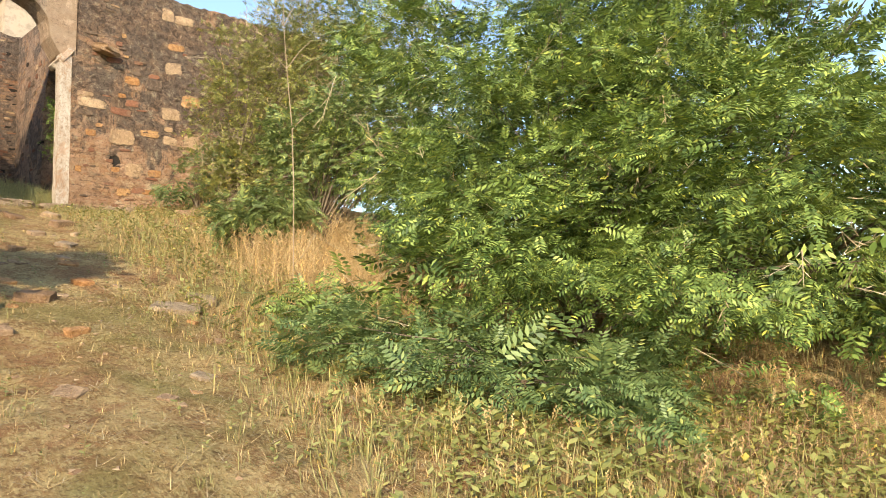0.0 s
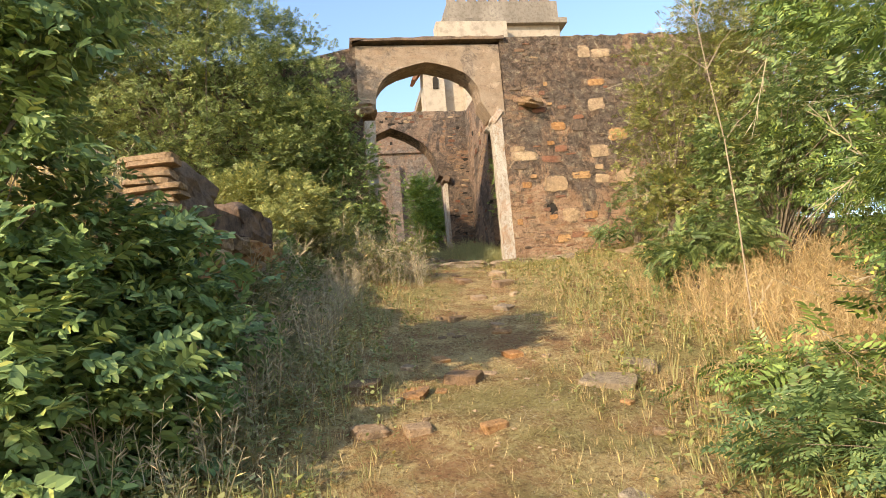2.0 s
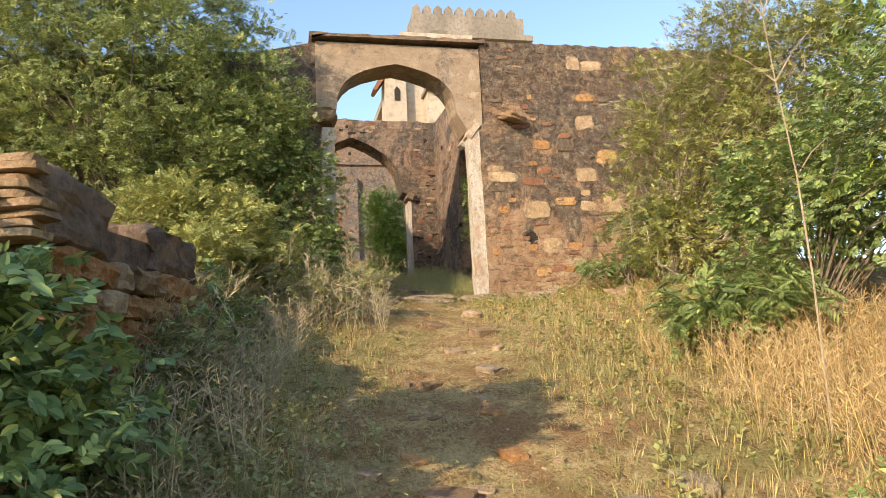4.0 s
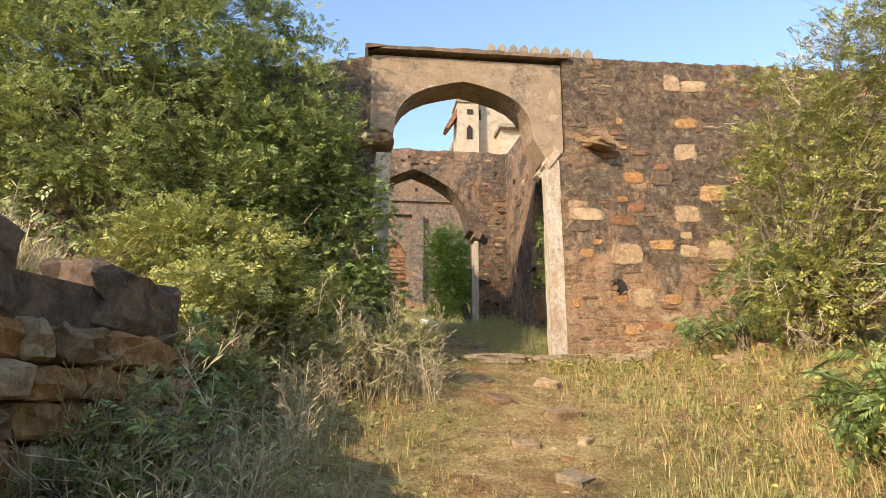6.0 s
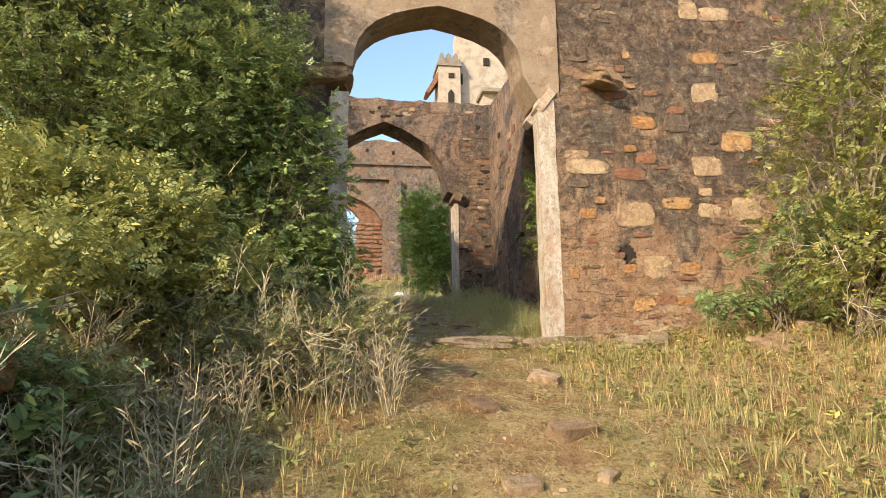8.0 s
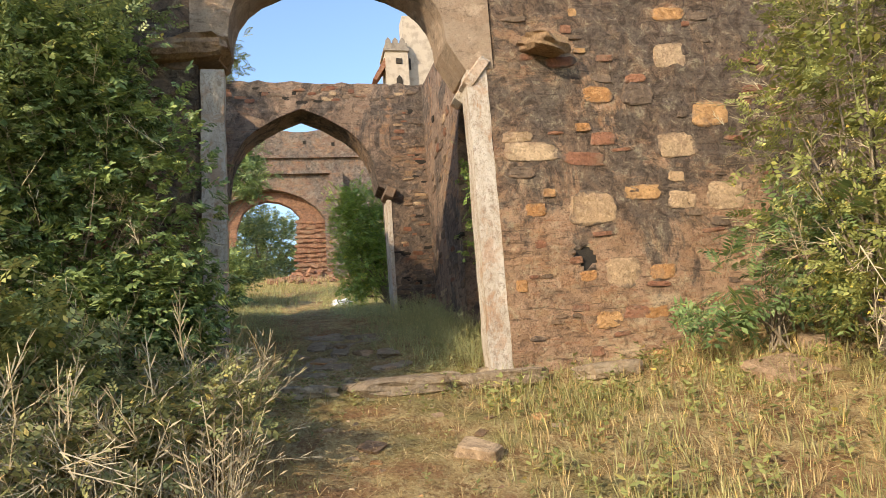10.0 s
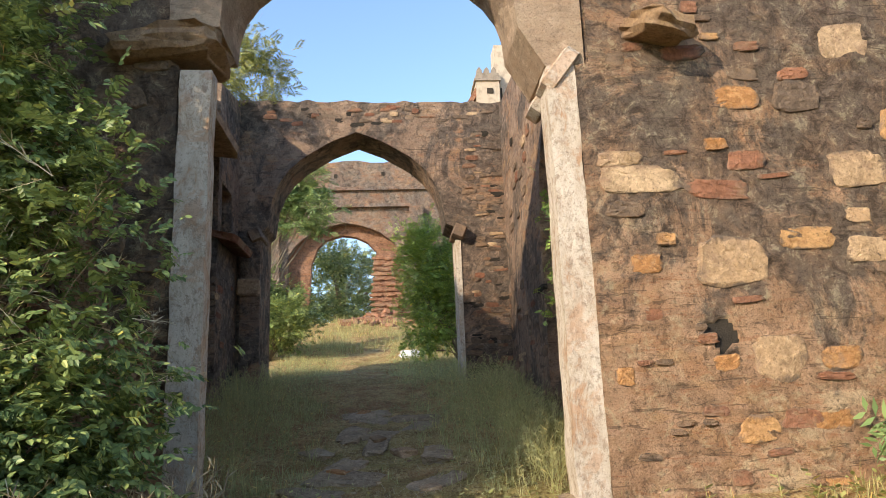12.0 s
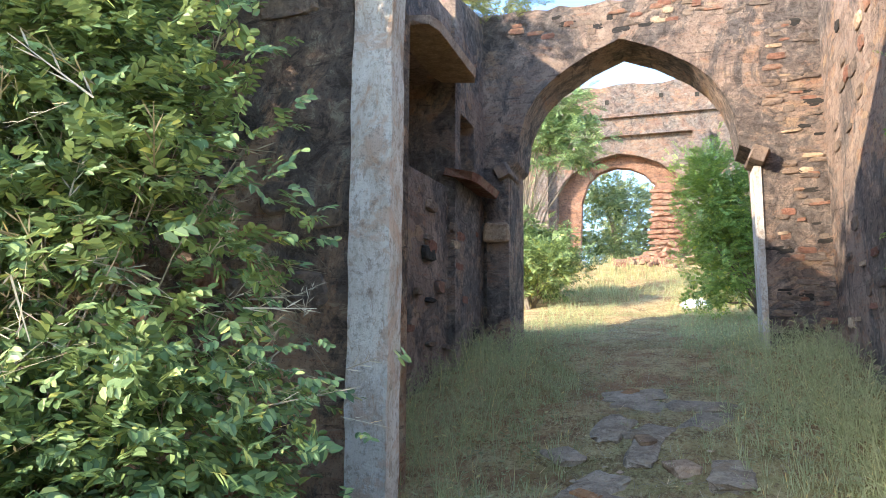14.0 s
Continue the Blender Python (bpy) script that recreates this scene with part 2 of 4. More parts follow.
L_YELLOW = leaf_material("yellow_green_herb", (0.13, 0.15, 0.04), (0.28, 0.295, 0.085), (0.50, 0.48, 0.17))
L_VINE = leaf_material("vine_leaf", (0.05, 0.085, 0.028), (0.14, 0.2, 0.065), (0.35, 0.42, 0.14), 0.22, 0.48)
L_BRIGHT = leaf_material("sunlit_young_leaf", (0.10, 0.17, 0.03), (0.21, 0.31, 0.06), (0.40, 0.50, 0.12))
L_STRAW = leaf_material("straw", (0.32, 0.19, 0.075), (0.52, 0.35, 0.15), (0.74, 0.56, 0.29), 0.2, 0.7)
L_GOLD = leaf_material("golden_weed", (0.26, 0.16, 0.07), (0.47, 0.31, 0.14), (0.68, 0.51, 0.27), 0.2, 0.7)
L_TWIGS = leaf_material("reddish_twig", (0.16, 0.085, 0.05), (0.30, 0.17, 0.095), (0.45, 0.30, 0.18), 0.1, 0.8)
L_GRASS = leaf_material("half_green_grass", (0.15, 0.15, 0.05), (0.30, 0.28, 0.10), (0.52, 0.45, 0.2), 0.25, 0.65)
L_WEED = leaf_material("grey_green_weed", (0.10, 0.115, 0.042), (0.235, 0.245, 0.085), (0.44, 0.42, 0.18), 0.3, 0.6)
L_GREEN = leaf_material("green_grass", (0.19, 0.19, 0.075), (0.38, 0.375, 0.15), (0.6, 0.57, 0.28), 0.4, 0.6)
L_CLOD = leaf_material("earth_clod", (0.18, 0.10, 0.055), (0.30, 0.19, 0.105), (0.42, 0.3, 0.18), 0.0, 0.9)
L_DRY = leaf_material("dry_weed", (0.22, 0.16, 0.10), (0.40, 0.31, 0.19), (0.62, 0.52, 0.34), 0.15, 0.7)

# ---- building blocks ----
RNG = np.random.default_rng(7)


def mesh_of(bm, name, mat, smooth=False):
    me = bpy.data.meshes.new(name)
    bmesh.ops.recalc_face_normals(bm, faces=bm.faces)
    bm.to_mesh(me)
    bm.free()
    me.materials.append(mat)
    if smooth:
        me.polygons.foreach_set("use_smooth", [True] * len(me.polygons))
    return me


def part(name, bm, material, parent, label="", smooth=False):
    """Links a bmesh as one mesh object under a thing, a part or a piece of the setting."""
    ob = new(name, mesh_of(bm, name, material, smooth))
    ob.parent = parent
    if label:
        tagged(ob, label)
    return ob


def thing(name, label, category, group="", kind="", at=(0, 0, 0)):
    ob = new(name)
    ob.empty_display_size = 0.2
    ob.location = at
    return tagged(ob, label, category, group, kind)


def solid(name, bm, mat, label, category, kind="", group=""):
    return tagged(new(name, mesh_of(bm, name, mat)), label, category, group, kind)


def box(bm, x0, x1, y0, y1, z0, z1):
    bmesh.ops.create_cube(bm, size=1, matrix=Matrix.LocRotScale(((x0 + x1) / 2, (y0 + y1) / 2, (z0 + z1) / 2), None, (x1 - x0, y1 - y0, z1 - z0)))
    return bm


def slab(outline, y0, y1, bm=None):
    """An outline of (x, z) pushed from y0 to y1."""
    bm = bm or bmesh.new()
    a = [bm.verts.new((x, y0, z)) for x, z in outline]
    b = [bm.verts.new((x, y1, z)) for x, z in outline]
    bm.faces.new(a)
    bm.faces.new(b[::-1])
    for i in range(len(a)):
        j = (i + 1) % len(a)
        bm.faces.new((a[i], b[i], b[j], a[j]))
    return bm


def slab_x(outline, x0, x1, bm=None):
    """An outline of (y, z) pushed from x0 to x1."""
    bm = slab(outline, x0, x1, bm)
    for v in bm.verts:
        v.co = Vector((v.co.y, v.co.x, v.co.z))
    return bm


def rough_block(w, d, h, seed, dent=0.12, cuts=1):
    """A hewn stone with chipped corners and uneven faces, resting on z = 0."""
    bm = bmesh.new()
    bmesh.ops.create_cube(bm, size=1)
    bmesh.ops.bevel(bm, geom=bm.edges[:], offset=0.11, segments=1, affect="EDGES")
    if cuts > 1:
        bmesh.ops.subdivide_edges(bm, edges=bm.edges[:], cuts=cuts, use_grid_fill=True)
    for v in bm.verts:
        k = noise.noise_vector(v.co * (2.3 if cuts < 2 else 3.4) + Vector((seed * 3.7, seed * 1.3, 0)))
        v.co = Vector((v.co.x * w * (1 + dent * k.x * 1.6), v.co.y * d * (1 + dent * k.y * 1.6), (v.co.z + 0.5) * h * (1 + dent * k.z)))
    return bm


def blob(bm, at, size, seed, dent=0.3, level=2):
    made = bmesh.ops.create_icosphere(bm, subdivisions=level, radius=1)
    for v in made["verts"]:
        k = 1 + dent * noise.noise(v.co * 1.9 + Vector((seed * 5.1, 0, seed)))
        v.co = Vector((v.co.x * size[0] * k, v.co.y * size[1] * k, v.co.z * size[2] * k)) + Vector(at)
    return bm


def tube(bm, points, r0, r1, sides=6):
    pts = [Vector(p) for p in points]
    rings = []
    for i, p in enumerate(pts):
        d = (pts[min(i + 1, len(pts) - 1)] - pts[max(i - 1, 0)]).normalized()
        u = d.orthogonal().normalized()
        w = d.cross(u)
        r = r0 + (r1 - r0) * i / max(1, len(pts) - 1)
        rings.append([bm.verts.new(p + (u * math.cos(a) + w * math.sin(a)) * r) for a in (2 * math.pi * k / sides for k in range(sides))])
    for a, b in zip(rings, rings[1:]):
        for k in range(sides):
            bm.faces.new((a[k], a[(k + 1) % sides], b[(k + 1) % sides], b[k]))
    bm.faces.new(rings[0][::-1])
    bm.faces.new(rings[-1])
    return bm


def scatter_mesh(name, quads, places, frames, scales, mat):
    """One mesh of many copies of a small pattern of quads (k, 4, 3), each turned by frames (n, 3, 3)."""
    k = len(quads)
    v = np.einsum("nij,kaj->nkai", frames, quads) * scales[:, None, None, None] + places[:, None, None, :]
    v = v.reshape(-1, 3).astype(np.float32)
    n = len(v) // 4
    me = bpy.data.meshes.new(name)
    me.vertices.add(len(v))
    me.vertices.foreach_set("co", v.ravel())
    me.loops.add(len(v))
    me.loops.foreach_set("vertex_index", np.arange(len(v), dtype=np.int32))
    me.polygons.add(n)
    me.polygons.foreach_set("loop_start", np.arange(0, len(v), 4, dtype=np.int32))
    me.update(calc_edges=True)
    me.materials.append(mat)
    return me


def leaf_pattern(kind):
    """Quads of one spray, 1 long along x."""
    q = []

    def blade(base, tip, width, lift=0.0):
        b, t = np.array(base, float), np.array(tip, float)
        d = t - b
        side = np.array([-d[1], d[0], 0.0])
        side = side / (np.linalg.norm(side) + 1e-9) * width / 2
        m = b + d * 0.45 + np.array([0, 0, lift])
        q.append([b, m - side, t, m + side])

    if kind == "feather":
        for i in range(6):
            x = 0.1 + 0.9 * i / 6
            reach = 0.27 * math.sin(math.pi * (0.2 + 0.7 * i / 6)) + 0.05
            for s in (-1, 1):
                blade((x, 0, -0.2 * x * x), (x + 0.15, s * reach, -0.2 * x * x - 0.05), 0.11, 0.015)
    elif kind == "small":
        for i in range(7):
            x = 0.15 + 0.8 * i / 7
            s = 1 if i % 2 else -1
            blade((x, 0, 0), (x + 0.2, s * 0.3, 0.05 * s), 0.19, 0.03)
    elif kind == "broad":
        for i in range(6):
            x = 0.08 + 0.75 * i / 6
            s = 1 if i % 2 else -1
            b, t = np.array((x, 0, 0.0)), np.array((x + 0.26, s * 0.36, -0.14 + 0.06 * (i % 3)))
            d = t - b
            side = np.array([-d[1], d[0], 0.1])
            side = side / np.linalg.norm(side)
            lift = np.array((0, 0, 0.04))
            for w in (1, -1):
                q.append([b, b + d * 0.28 + side * 0.125 * w + lift, b + d * 0.7 + side * 0.105 * w + lift, t])
        q.append([np.array(p, float) for p in ((0, 0.012, 0), (0, -0.012, 0), (0.9, -0.005, 0), (0.9, 0.005, 0))])
    elif kind == "frond":
        for i in range(8):
            x = 0.15 + 0.85 * i / 8
            for s in (-1, 1):
                blade((x, 0, -0.45 * x * x), (x + 0.2, s * 0.26, -0.45 * x * x - 0.16), 0.085, 0.02)
    elif kind == "twig":
        for i in range(5):
            x = 0.2 * i
            s = 1 if i % 2 else -1
            blade((x, 0, 0), (x + 0.3, s * 0.12, 0.05), 0.022)
        q.append([np.array(p, float) for p in ((0, 0.012, 0), (0, -0.012, 0), (1.1, -0.005, 0), (1.1, 0.005, 0))])
    elif kind == "tuft":
        for i in range(5):
            a = i * 2.4
            lean, hgt, w = 0.18 + 0.5 * ((i * 37) % 10) / 10, 0.55 + 0.45 * ((i * 53) % 10) / 10, 0.035
            c, s = math.cos(a), math.sin(a)
            b, m, t = np.array((0.08 * c, 0.08 * s, 0)), np.array((0.3 * lean * c + 0.08 * c, 0.3 * lean * s + 0.08 * s, hgt * 0.6)), np.array((lean * c, lean * s, hgt))
            side = np.array((-s, c, 0)) * w / 2
            q.append([b - side, b + side, m + side * 0.8, m - side * 0.8])
            q.append([m - side * 0.8, m + side * 0.8, t + side * 0.15, t - side * 0.15])
    elif kind == "mat":
        for i in range(6):
            a, r = i * 2.4, 0.12 * ((i * 37) % 10) / 10
            c, s = math.cos(a), math.sin(a)
            b = np.array((r * s * 3, -r * c * 3, 0.02 + 0.03 * i))
            t = b + np.array((c, s, 0.12 + 0.1 * (i % 3)))
            side = np.array((-s, c, 0)) * 0.022
            q.append([b - side, b + side, t + side * 0.4, t - side * 0.4])
    elif kind == "chip":
        low = [np.array(p, float) for p in ((-0.9, -0.6, -0.1), (0.8, -0.7, -0.1), (1.0, 0.6, -0.1), (-0.7, 0.8, -0.1))]
        top = [np.array(p, float) for p in ((-0.6, -0.4, 0.5), (0.45, -0.5, 0.62), (0.7, 0.4, 0.4), (-0.4, 0.5, 0.55))]
        q.append(top)
        for i in range(4):
            q.append([low[i], low[(i + 1) % 4], top[(i + 1) % 4], top[i]])
    elif kind == "herb":
        for i in range(6):
            a, z = i * 2.4, 0.15 + 0.13 * i
            c, s = math.cos(a), math.sin(a)
            b, t = np.array((0.0, 0.0, z)), np.array((0.36 * c, 0.36 * s, z + 0.12))
            side = np.array((-s, c, 0)) * 0.1
            m = (b + t) / 2
            q.append([b, m - side, t, m + side])
        q.append([np.array(p, float) for p in ((0.012, 0, 0), (-0.012, 0, 0), (-0.006, 0, 0.95), (0.006, 0, 0.95))])
    elif kind == "wisp":
        for i in range(4):
            a = i * 1.7 + 0.4
            c, s = math.cos(a), math.sin(a)
            t = np.array((0.3 * c, 0.3 * s, 0.75 + 0.08 * i))
            side = np.array((-s, c, 0)) * 0.006
            q.append([-side, side, t + side * 0.6, t - side * 0.6])
            for j in range(5):
                b = t * (0.45 + 0.12 * j)
                k = (j % 2 * 2 - 1)
                o = np.array((-s, c, 0)) * 0.09 * k + np.array((0.05 * c, 0.05 * s, 0.07))
                w = np.array((0, 0, 0.009))
                q.append([b - w, b + o * 0.6 - w, b + o, b + o * 0.4 + w])
    elif kind == "seed":
        for i in range(3):
            a = i * 2.1 + 0.4
            c, s = math.cos(a), math.sin(a)
            t = np.array((0.22 * c, 0.22 * s, 0.8 + 0.1 * i))
            side = np.array((-s, c, 0)) * 0.012
            q.append([-side, side, t + side * 0.6, t - side * 0.6])
            for j in range(6):
                b = t * (0.62 + 0.07 * j)
                k = (j % 2 * 2 - 1)
                o = np.array((-s, c, 0)) * 0.055 * k
                q.append([b, b + o * 0.5 + np.array((0, 0, 0.0)), b + o + np.array((0, 0, 0.07)), b + o * 0.3 + np.array((0, 0, 0.05))])
    return np.array(q, float)


PATTERN = {k: leaf_pattern(k) for k in ("feather", "small", "broad", "frond", "twig", "tuft", "seed", "mat", "chip", "herb", "wisp")}


# ---- ground ----
PROFILE = ((-400, -6.0), (-60, -5.0), (-15, -2.6), (-5, -1.15), (0, 0.0), (3, 0.88), (5.4, 1.40), (7.3, 1.95), (9.1, 2.48), (10.5, 2.85), (12.3, 3.20), (14, 3.55), (18, 4.33), (22, 4.83), (26, 5.6), (29.5, 6.4), (40, 6.7), (400, 6.7))


def rise(y):
    ys = np.array([p[0] for p in PROFILE], float)
    zs = np.array([p[1] for p in PROFILE], float)
    return sum(np.interp(y + d, ys, zs) for d in (-0.5, -0.25, 0, 0.25, 0.5)) / 5


def ease(a, b, v):
    u = np.clip((v - a) / (b - a), 0, 1)
    return u * u * (3 - 2 * u)


def wall_line(y):
    """The x of the retaining wall's face on the left bank."""
    return np.interp(y, (6.0, 6.8, 9.0, 10.5, 13.0), (-0.6, -0.33, 0.18, 0.5, 1.0))


def height(x, y):
    x, y = np.asarray(x, float), np.asarray(y, float)
    z = rise(y)
    out = 1 - ease(13.0, 13.6, y)
    bank = ease(0.15, np.interp(y, (8.8, 10.2), (0.9, 2.6)), wall_line(y) - x) * ease(5.4, 7.2, y) * out
    target = np.interp(y, (5, 7, 9, 11, 13), (2.3, 3.4, 3.6, 3.9, 4.1))
    z = z + bank * np.maximum(target - z, 0)
    z = z + 0.5 * ease(0.2, 2.6, -x) * (1 - ease(5.4, 7.0, y)) * ease(0, 3, y)
    z = z + 0.5 * ease(4.3, 7.5, x) * out * ease(-3, 2, y)
    z = z + 0.035 * np.sin(2.1 * x + 0.7 * y) * np.sin(1.7 * y - 0.6 * x) + 0.015 * np.sin(6.3 * x + 2) * np.sin(5.1 * y + 1) + 0.014 * np.sin(11 * x + 3 * y + np.sin(4 * y)) * np.sin(9 * y + 2 * np.sin(5 * x))
    return z


def axis(a, b, step, reach):
    mid = np.arange(a, b + step / 2, step)
    far = [step * 1.6 ** k for k in range(1, 40)]
    far = np.array([v for v in np.cumsum(far) if v < reach] + [reach])
    return np.concatenate([a - far[::-1], mid, b + far])


def build_ground():
    xs, ys = axis(-5.0, 8.5, 0.11, 2000), axis(-1.5, 31.0, 0.12, 2000)
    gx, gy = np.meshgrid(xs, ys)
    gz = height(gx, gy)
    v = np.stack([gx, gy, gz], 2).reshape(-1, 3)
    nx, ny = len(xs), len(ys)
    i = (np.arange(ny - 1)[:, None] * nx + np.arange(nx - 1)[None, :]).ravel()
    f = np.stack([i, i + 1, i + nx + 1, i + nx], 1)
    me = bpy.data.meshes.new("ground")
    me.from_pydata(v.tolist(), [], f.tolist())
    me.polygons.foreach_set("use_smooth", [True] * len(me.polygons))
    me.materials.append(M_SOIL)
    return tagged(new("ground", me), "sloping dry earth track with straw and worn grass", "ground", kind="structure")


build_ground()


def hz(x, y):
    return float(height(x, y))

# ---- gate facade ----
FRONT, BACK = 13.35, 13.95
DROP_ONE = ((0.0, 0.0), (0.25, 0.05), (0.52, 0.125), (0.72, 0.22), (0.85, 0.33), (0.94, 0.46), (0.985, 0.6), (1.0, 0.78))
DROP_TWO = ((0.0, 0.0), (0.3, 0.13), (0.62, 0.34), (0.78, 0.5), (0.89, 0.68), (0.96, 0.88), (1.0, 1.2))


def arch_line(cx, half, apex, drops):
    """The points of a pointed arch from its left foot over the apex to its right foot."""
    left = [(cx - half * u, apex - d) for u, d in reversed(drops)]
    return left + [(2 * cx - x, z) for x, z in reversed(left[:-1])]


def worn_edge(a, b, z0, z1, step, amp, seed):
    r = random.Random(seed)
    n = max(2, int(abs(b - a) / step))
    return [(a + (b - a) * i / n, z0 + (z1 - z0) * i / n + r.uniform(-amp, amp)) for i in range(n + 1)]


def relief_face(parent, x_left, x1, z0, z1, y, step, seed, mat):
    """The weathered outer face of a rubble wall: hollows, laminated rows and crusts, as real relief."""
    nx, nz = int((x1 - 3.99) / step), int((z1 - z0) / step)
    xs = np.linspace(0, 1, nx + 1)
    verts = []
    for j in range(nz + 1):
        z = z0 + (z1 - z0) * j / nz
        for u in xs:
            x = x_left(z) + (x1 - x_left(z)) * u
            a = noise.fractal(Vector((x * 1.6, z * 1.9, seed)), 0.9, 2.1, 5)
            b = noise.noise(Vector((x * 3.0, z * 17.0, seed + 9)))
            c = noise.noise(Vector((x * 11.0, z * 15.0, seed + 4)))
            e = noise.noise(Vector((x * 31.0, z * 37.0, seed + 2)))
            d = 0.017 * a + 0.016 * b * max(0.0, 0.4 + a) + 0.009 * c + 0.004 * e
            pit = math.hypot((x - 4.75) / 0.1, (z - 4.37) / 0.085) + 0.5 * noise.noise(Vector((x * 14, z * 14, 1.0)))
            verts.append((x, y + 0.043 if pit < 1 else y - max(-0.042, min(0.03, d)), z))
    n = nx + 1
    faces = [(j * n + i, j * n + i + 1, (j + 1) * n + i + 1, (j + 1) * n + i) for j in range(nz) for i in range(nx)]
    me = bpy.data.meshes.new("weathered_face")
    me.from_pydata(verts, [], faces)
    me.materials.append(mat)
    me.polygons.foreach_set("use_smooth", [True] * len(faces))
    ob = new("weathered_face", me)
    ob.parent = parent
    return ob


def worn_post(x0, x1, z0, z1, seed):
    r = random.Random(seed)
    n = 22
    return [(x0 + (x1 - x0) * i / n + r.uniform(-0.006, 0.006), z0 + (z1 - z0) * i / n) for i in range(n + 1)]


def gate():
    g = thing("wall_gate", "ruined rubble gate wall with a pointed plastered arch", "wall", kind="structure")
    # right pier of dark rubble
    top = worn_edge(4.07, 9.5, 7.62, 7.72, 0.09, 0.035, 3)
    part("pier", slab([(4.02, 3.0), (3.985, 6.10), (4.07, 6.13), *top, (9.5, 2.6)], FRONT + 0.045, BACK + 0.25), M_GATE, g, "dark lichened rubble and brick pier")
    face = relief_face(g, lambda z: 4.005 - 0.005 * (z - 3) if z < 6.13 else 4.075, 8.2, 3.0, 7.63, FRONT, 0.024, 3, M_GATE)
    # spandrel over the arch
    arch = arch_line(2.69, 0.95, 7.18, DROP_ONE)
    spandrel = slab([(1.43, 6.4), *arch, (3.80, 6.125), (4.06, 6.14), (4.06, 7.5), (1.43, 7.5)], FRONT + 0.03, BACK)
    part("spandrel", spandrel, M_PLASTER, g, "tan lime plaster spandrel")
    part("cornice", slab([(1.38, 7.50), *worn_edge(1.34, 4.15, 7.545, 7.56, 0.3, 0.006, 14), *worn_edge(4.15, 1.34, 7.615, 7.60, 0.16, 0.014, 15)], FRONT - 0.08, BACK + 0.05), M_GREY, g, "thin projecting stone cornice")
    part("parapet_cap", slab([(1.40, 7.56), *worn_edge(1.40, 4.05, 7.63, 7.66, 0.13, 0.02, 16), (4.05, 7.56)], FRONT + 0.06, BACK - 0.05), M_GREY, g)
    # jambs
    part("jamb", slab([*worn_post(3.81, 3.805, 3.4, 6.12, 2), *worn_post(3.99, 4.01, 6.12, 3.4, 3)], FRONT + 0.015, FRONT + 0.24), M_WHITE, g, "flaked whitewashed jamb")
    part("jamb", slab([*worn_post(1.50, 1.51, 3.3, 6.1, 5), *worn_post(1.70, 1.69, 6.1, 3.3, 6)], FRONT + 0.02, FRONT + 0.17), M_WHITE, g, "flaked whitewashed jamb post")
    # left pier, mostly under the bushes
    part("pier", slab([(-6.0, 3.0), (-6.0, 6.6), (-2.0, 7.1), (0.6, 7.3), (1.43, 7.5), (1.43, 6.4), (1.28, 6.2), (1.488, 6.15), (1.488, 3.0)], FRONT + 0.06, BACK + 0.2), M_GATE, g, "dark rubble pier under creepers")
    # impost blocks
    bm = rough_block(0.62, 0.58, 0.2, 4, 0.2, 3)
    bm.transform(pose(1.43, FRONT + 0.2, 6.18, 0, -6, 0))
    part("impost", bm, M_EARTH, g, "broken brown stone springer block")
    for x, y, tilt in ((3.80, FRONT + 0.12, 38), (3.80, BACK - 0.1, 38)):
        bm = rough_block(0.11, 0.26, 0.32, int(x * 10), 0.03)
        bm.transform(pose(x, y, 5.98, 0, tilt, 0))
        part("impost", bm, M_WHITE, g, "tilted stone impost block")
    bm = rough_block(0.34, 0.44, 0.15, 9, 0.22, 3)
    bm.transform(pose(4.5, FRONT - 0.06, 6.25, 12, 8, 14))
    part("corbel", bm, M_EARTH, g, "projecting broken stone corbel")
    return g, face


GATE, FACE = gate()


# ---- court between the two arches ----
def second_arch():
    g = thing("wall_inner_arch", "dark old wall with a second pointed arch", "wall", kind="structure")
    arch = arch_line(2.40, 1.08, 7.42, DROP_TWO)
    top = worn_edge(4.6, 0.2, 7.80, 7.86, 0.12, 0.022, 8)
    out = [(0.2, 3.6), (1.24, 3.6), (1.26, 6.16), *arch, (3.60, 6.16), (3.66, 3.6), (4.6, 3.6), *top]
    part("arch_wall", slab(out, 17.8, 18.45), M_LICHEN, g)
    for x, s in ((1.22, 1), (3.60, -1)):
        bm = rough_block(0.16, 0.5, 0.17, int(x * 7), 0.04)
        bm.transform(pose(x, 17.92, 6.02, 0, -24 * s, 0))
        part("impost", bm, M_GREY, g, "small tilted stone impost")
    part("jamb", slab([(3.60, 4.0), (3.59, 6.0), (3.655, 6.0), (3.655, 4.0)], 17.785, 18.2), M_WHITE, g, "pale plaster jamb strip")
    part("pilaster", slab([(1.02, 3.8), (1.02, 6.1), (1.25, 6.1), (1.25, 3.8)], 17.72, 17.798), M_SHADE_TONED, g)
    bm = rough_block(0.26, 0.1, 0.2, 31, 0.12)
    bm.transform(pose(1.12, 17.70, 5.36))
    part("stone", bm, M_BUFF, g, "pale patch of cut stone")
    return g


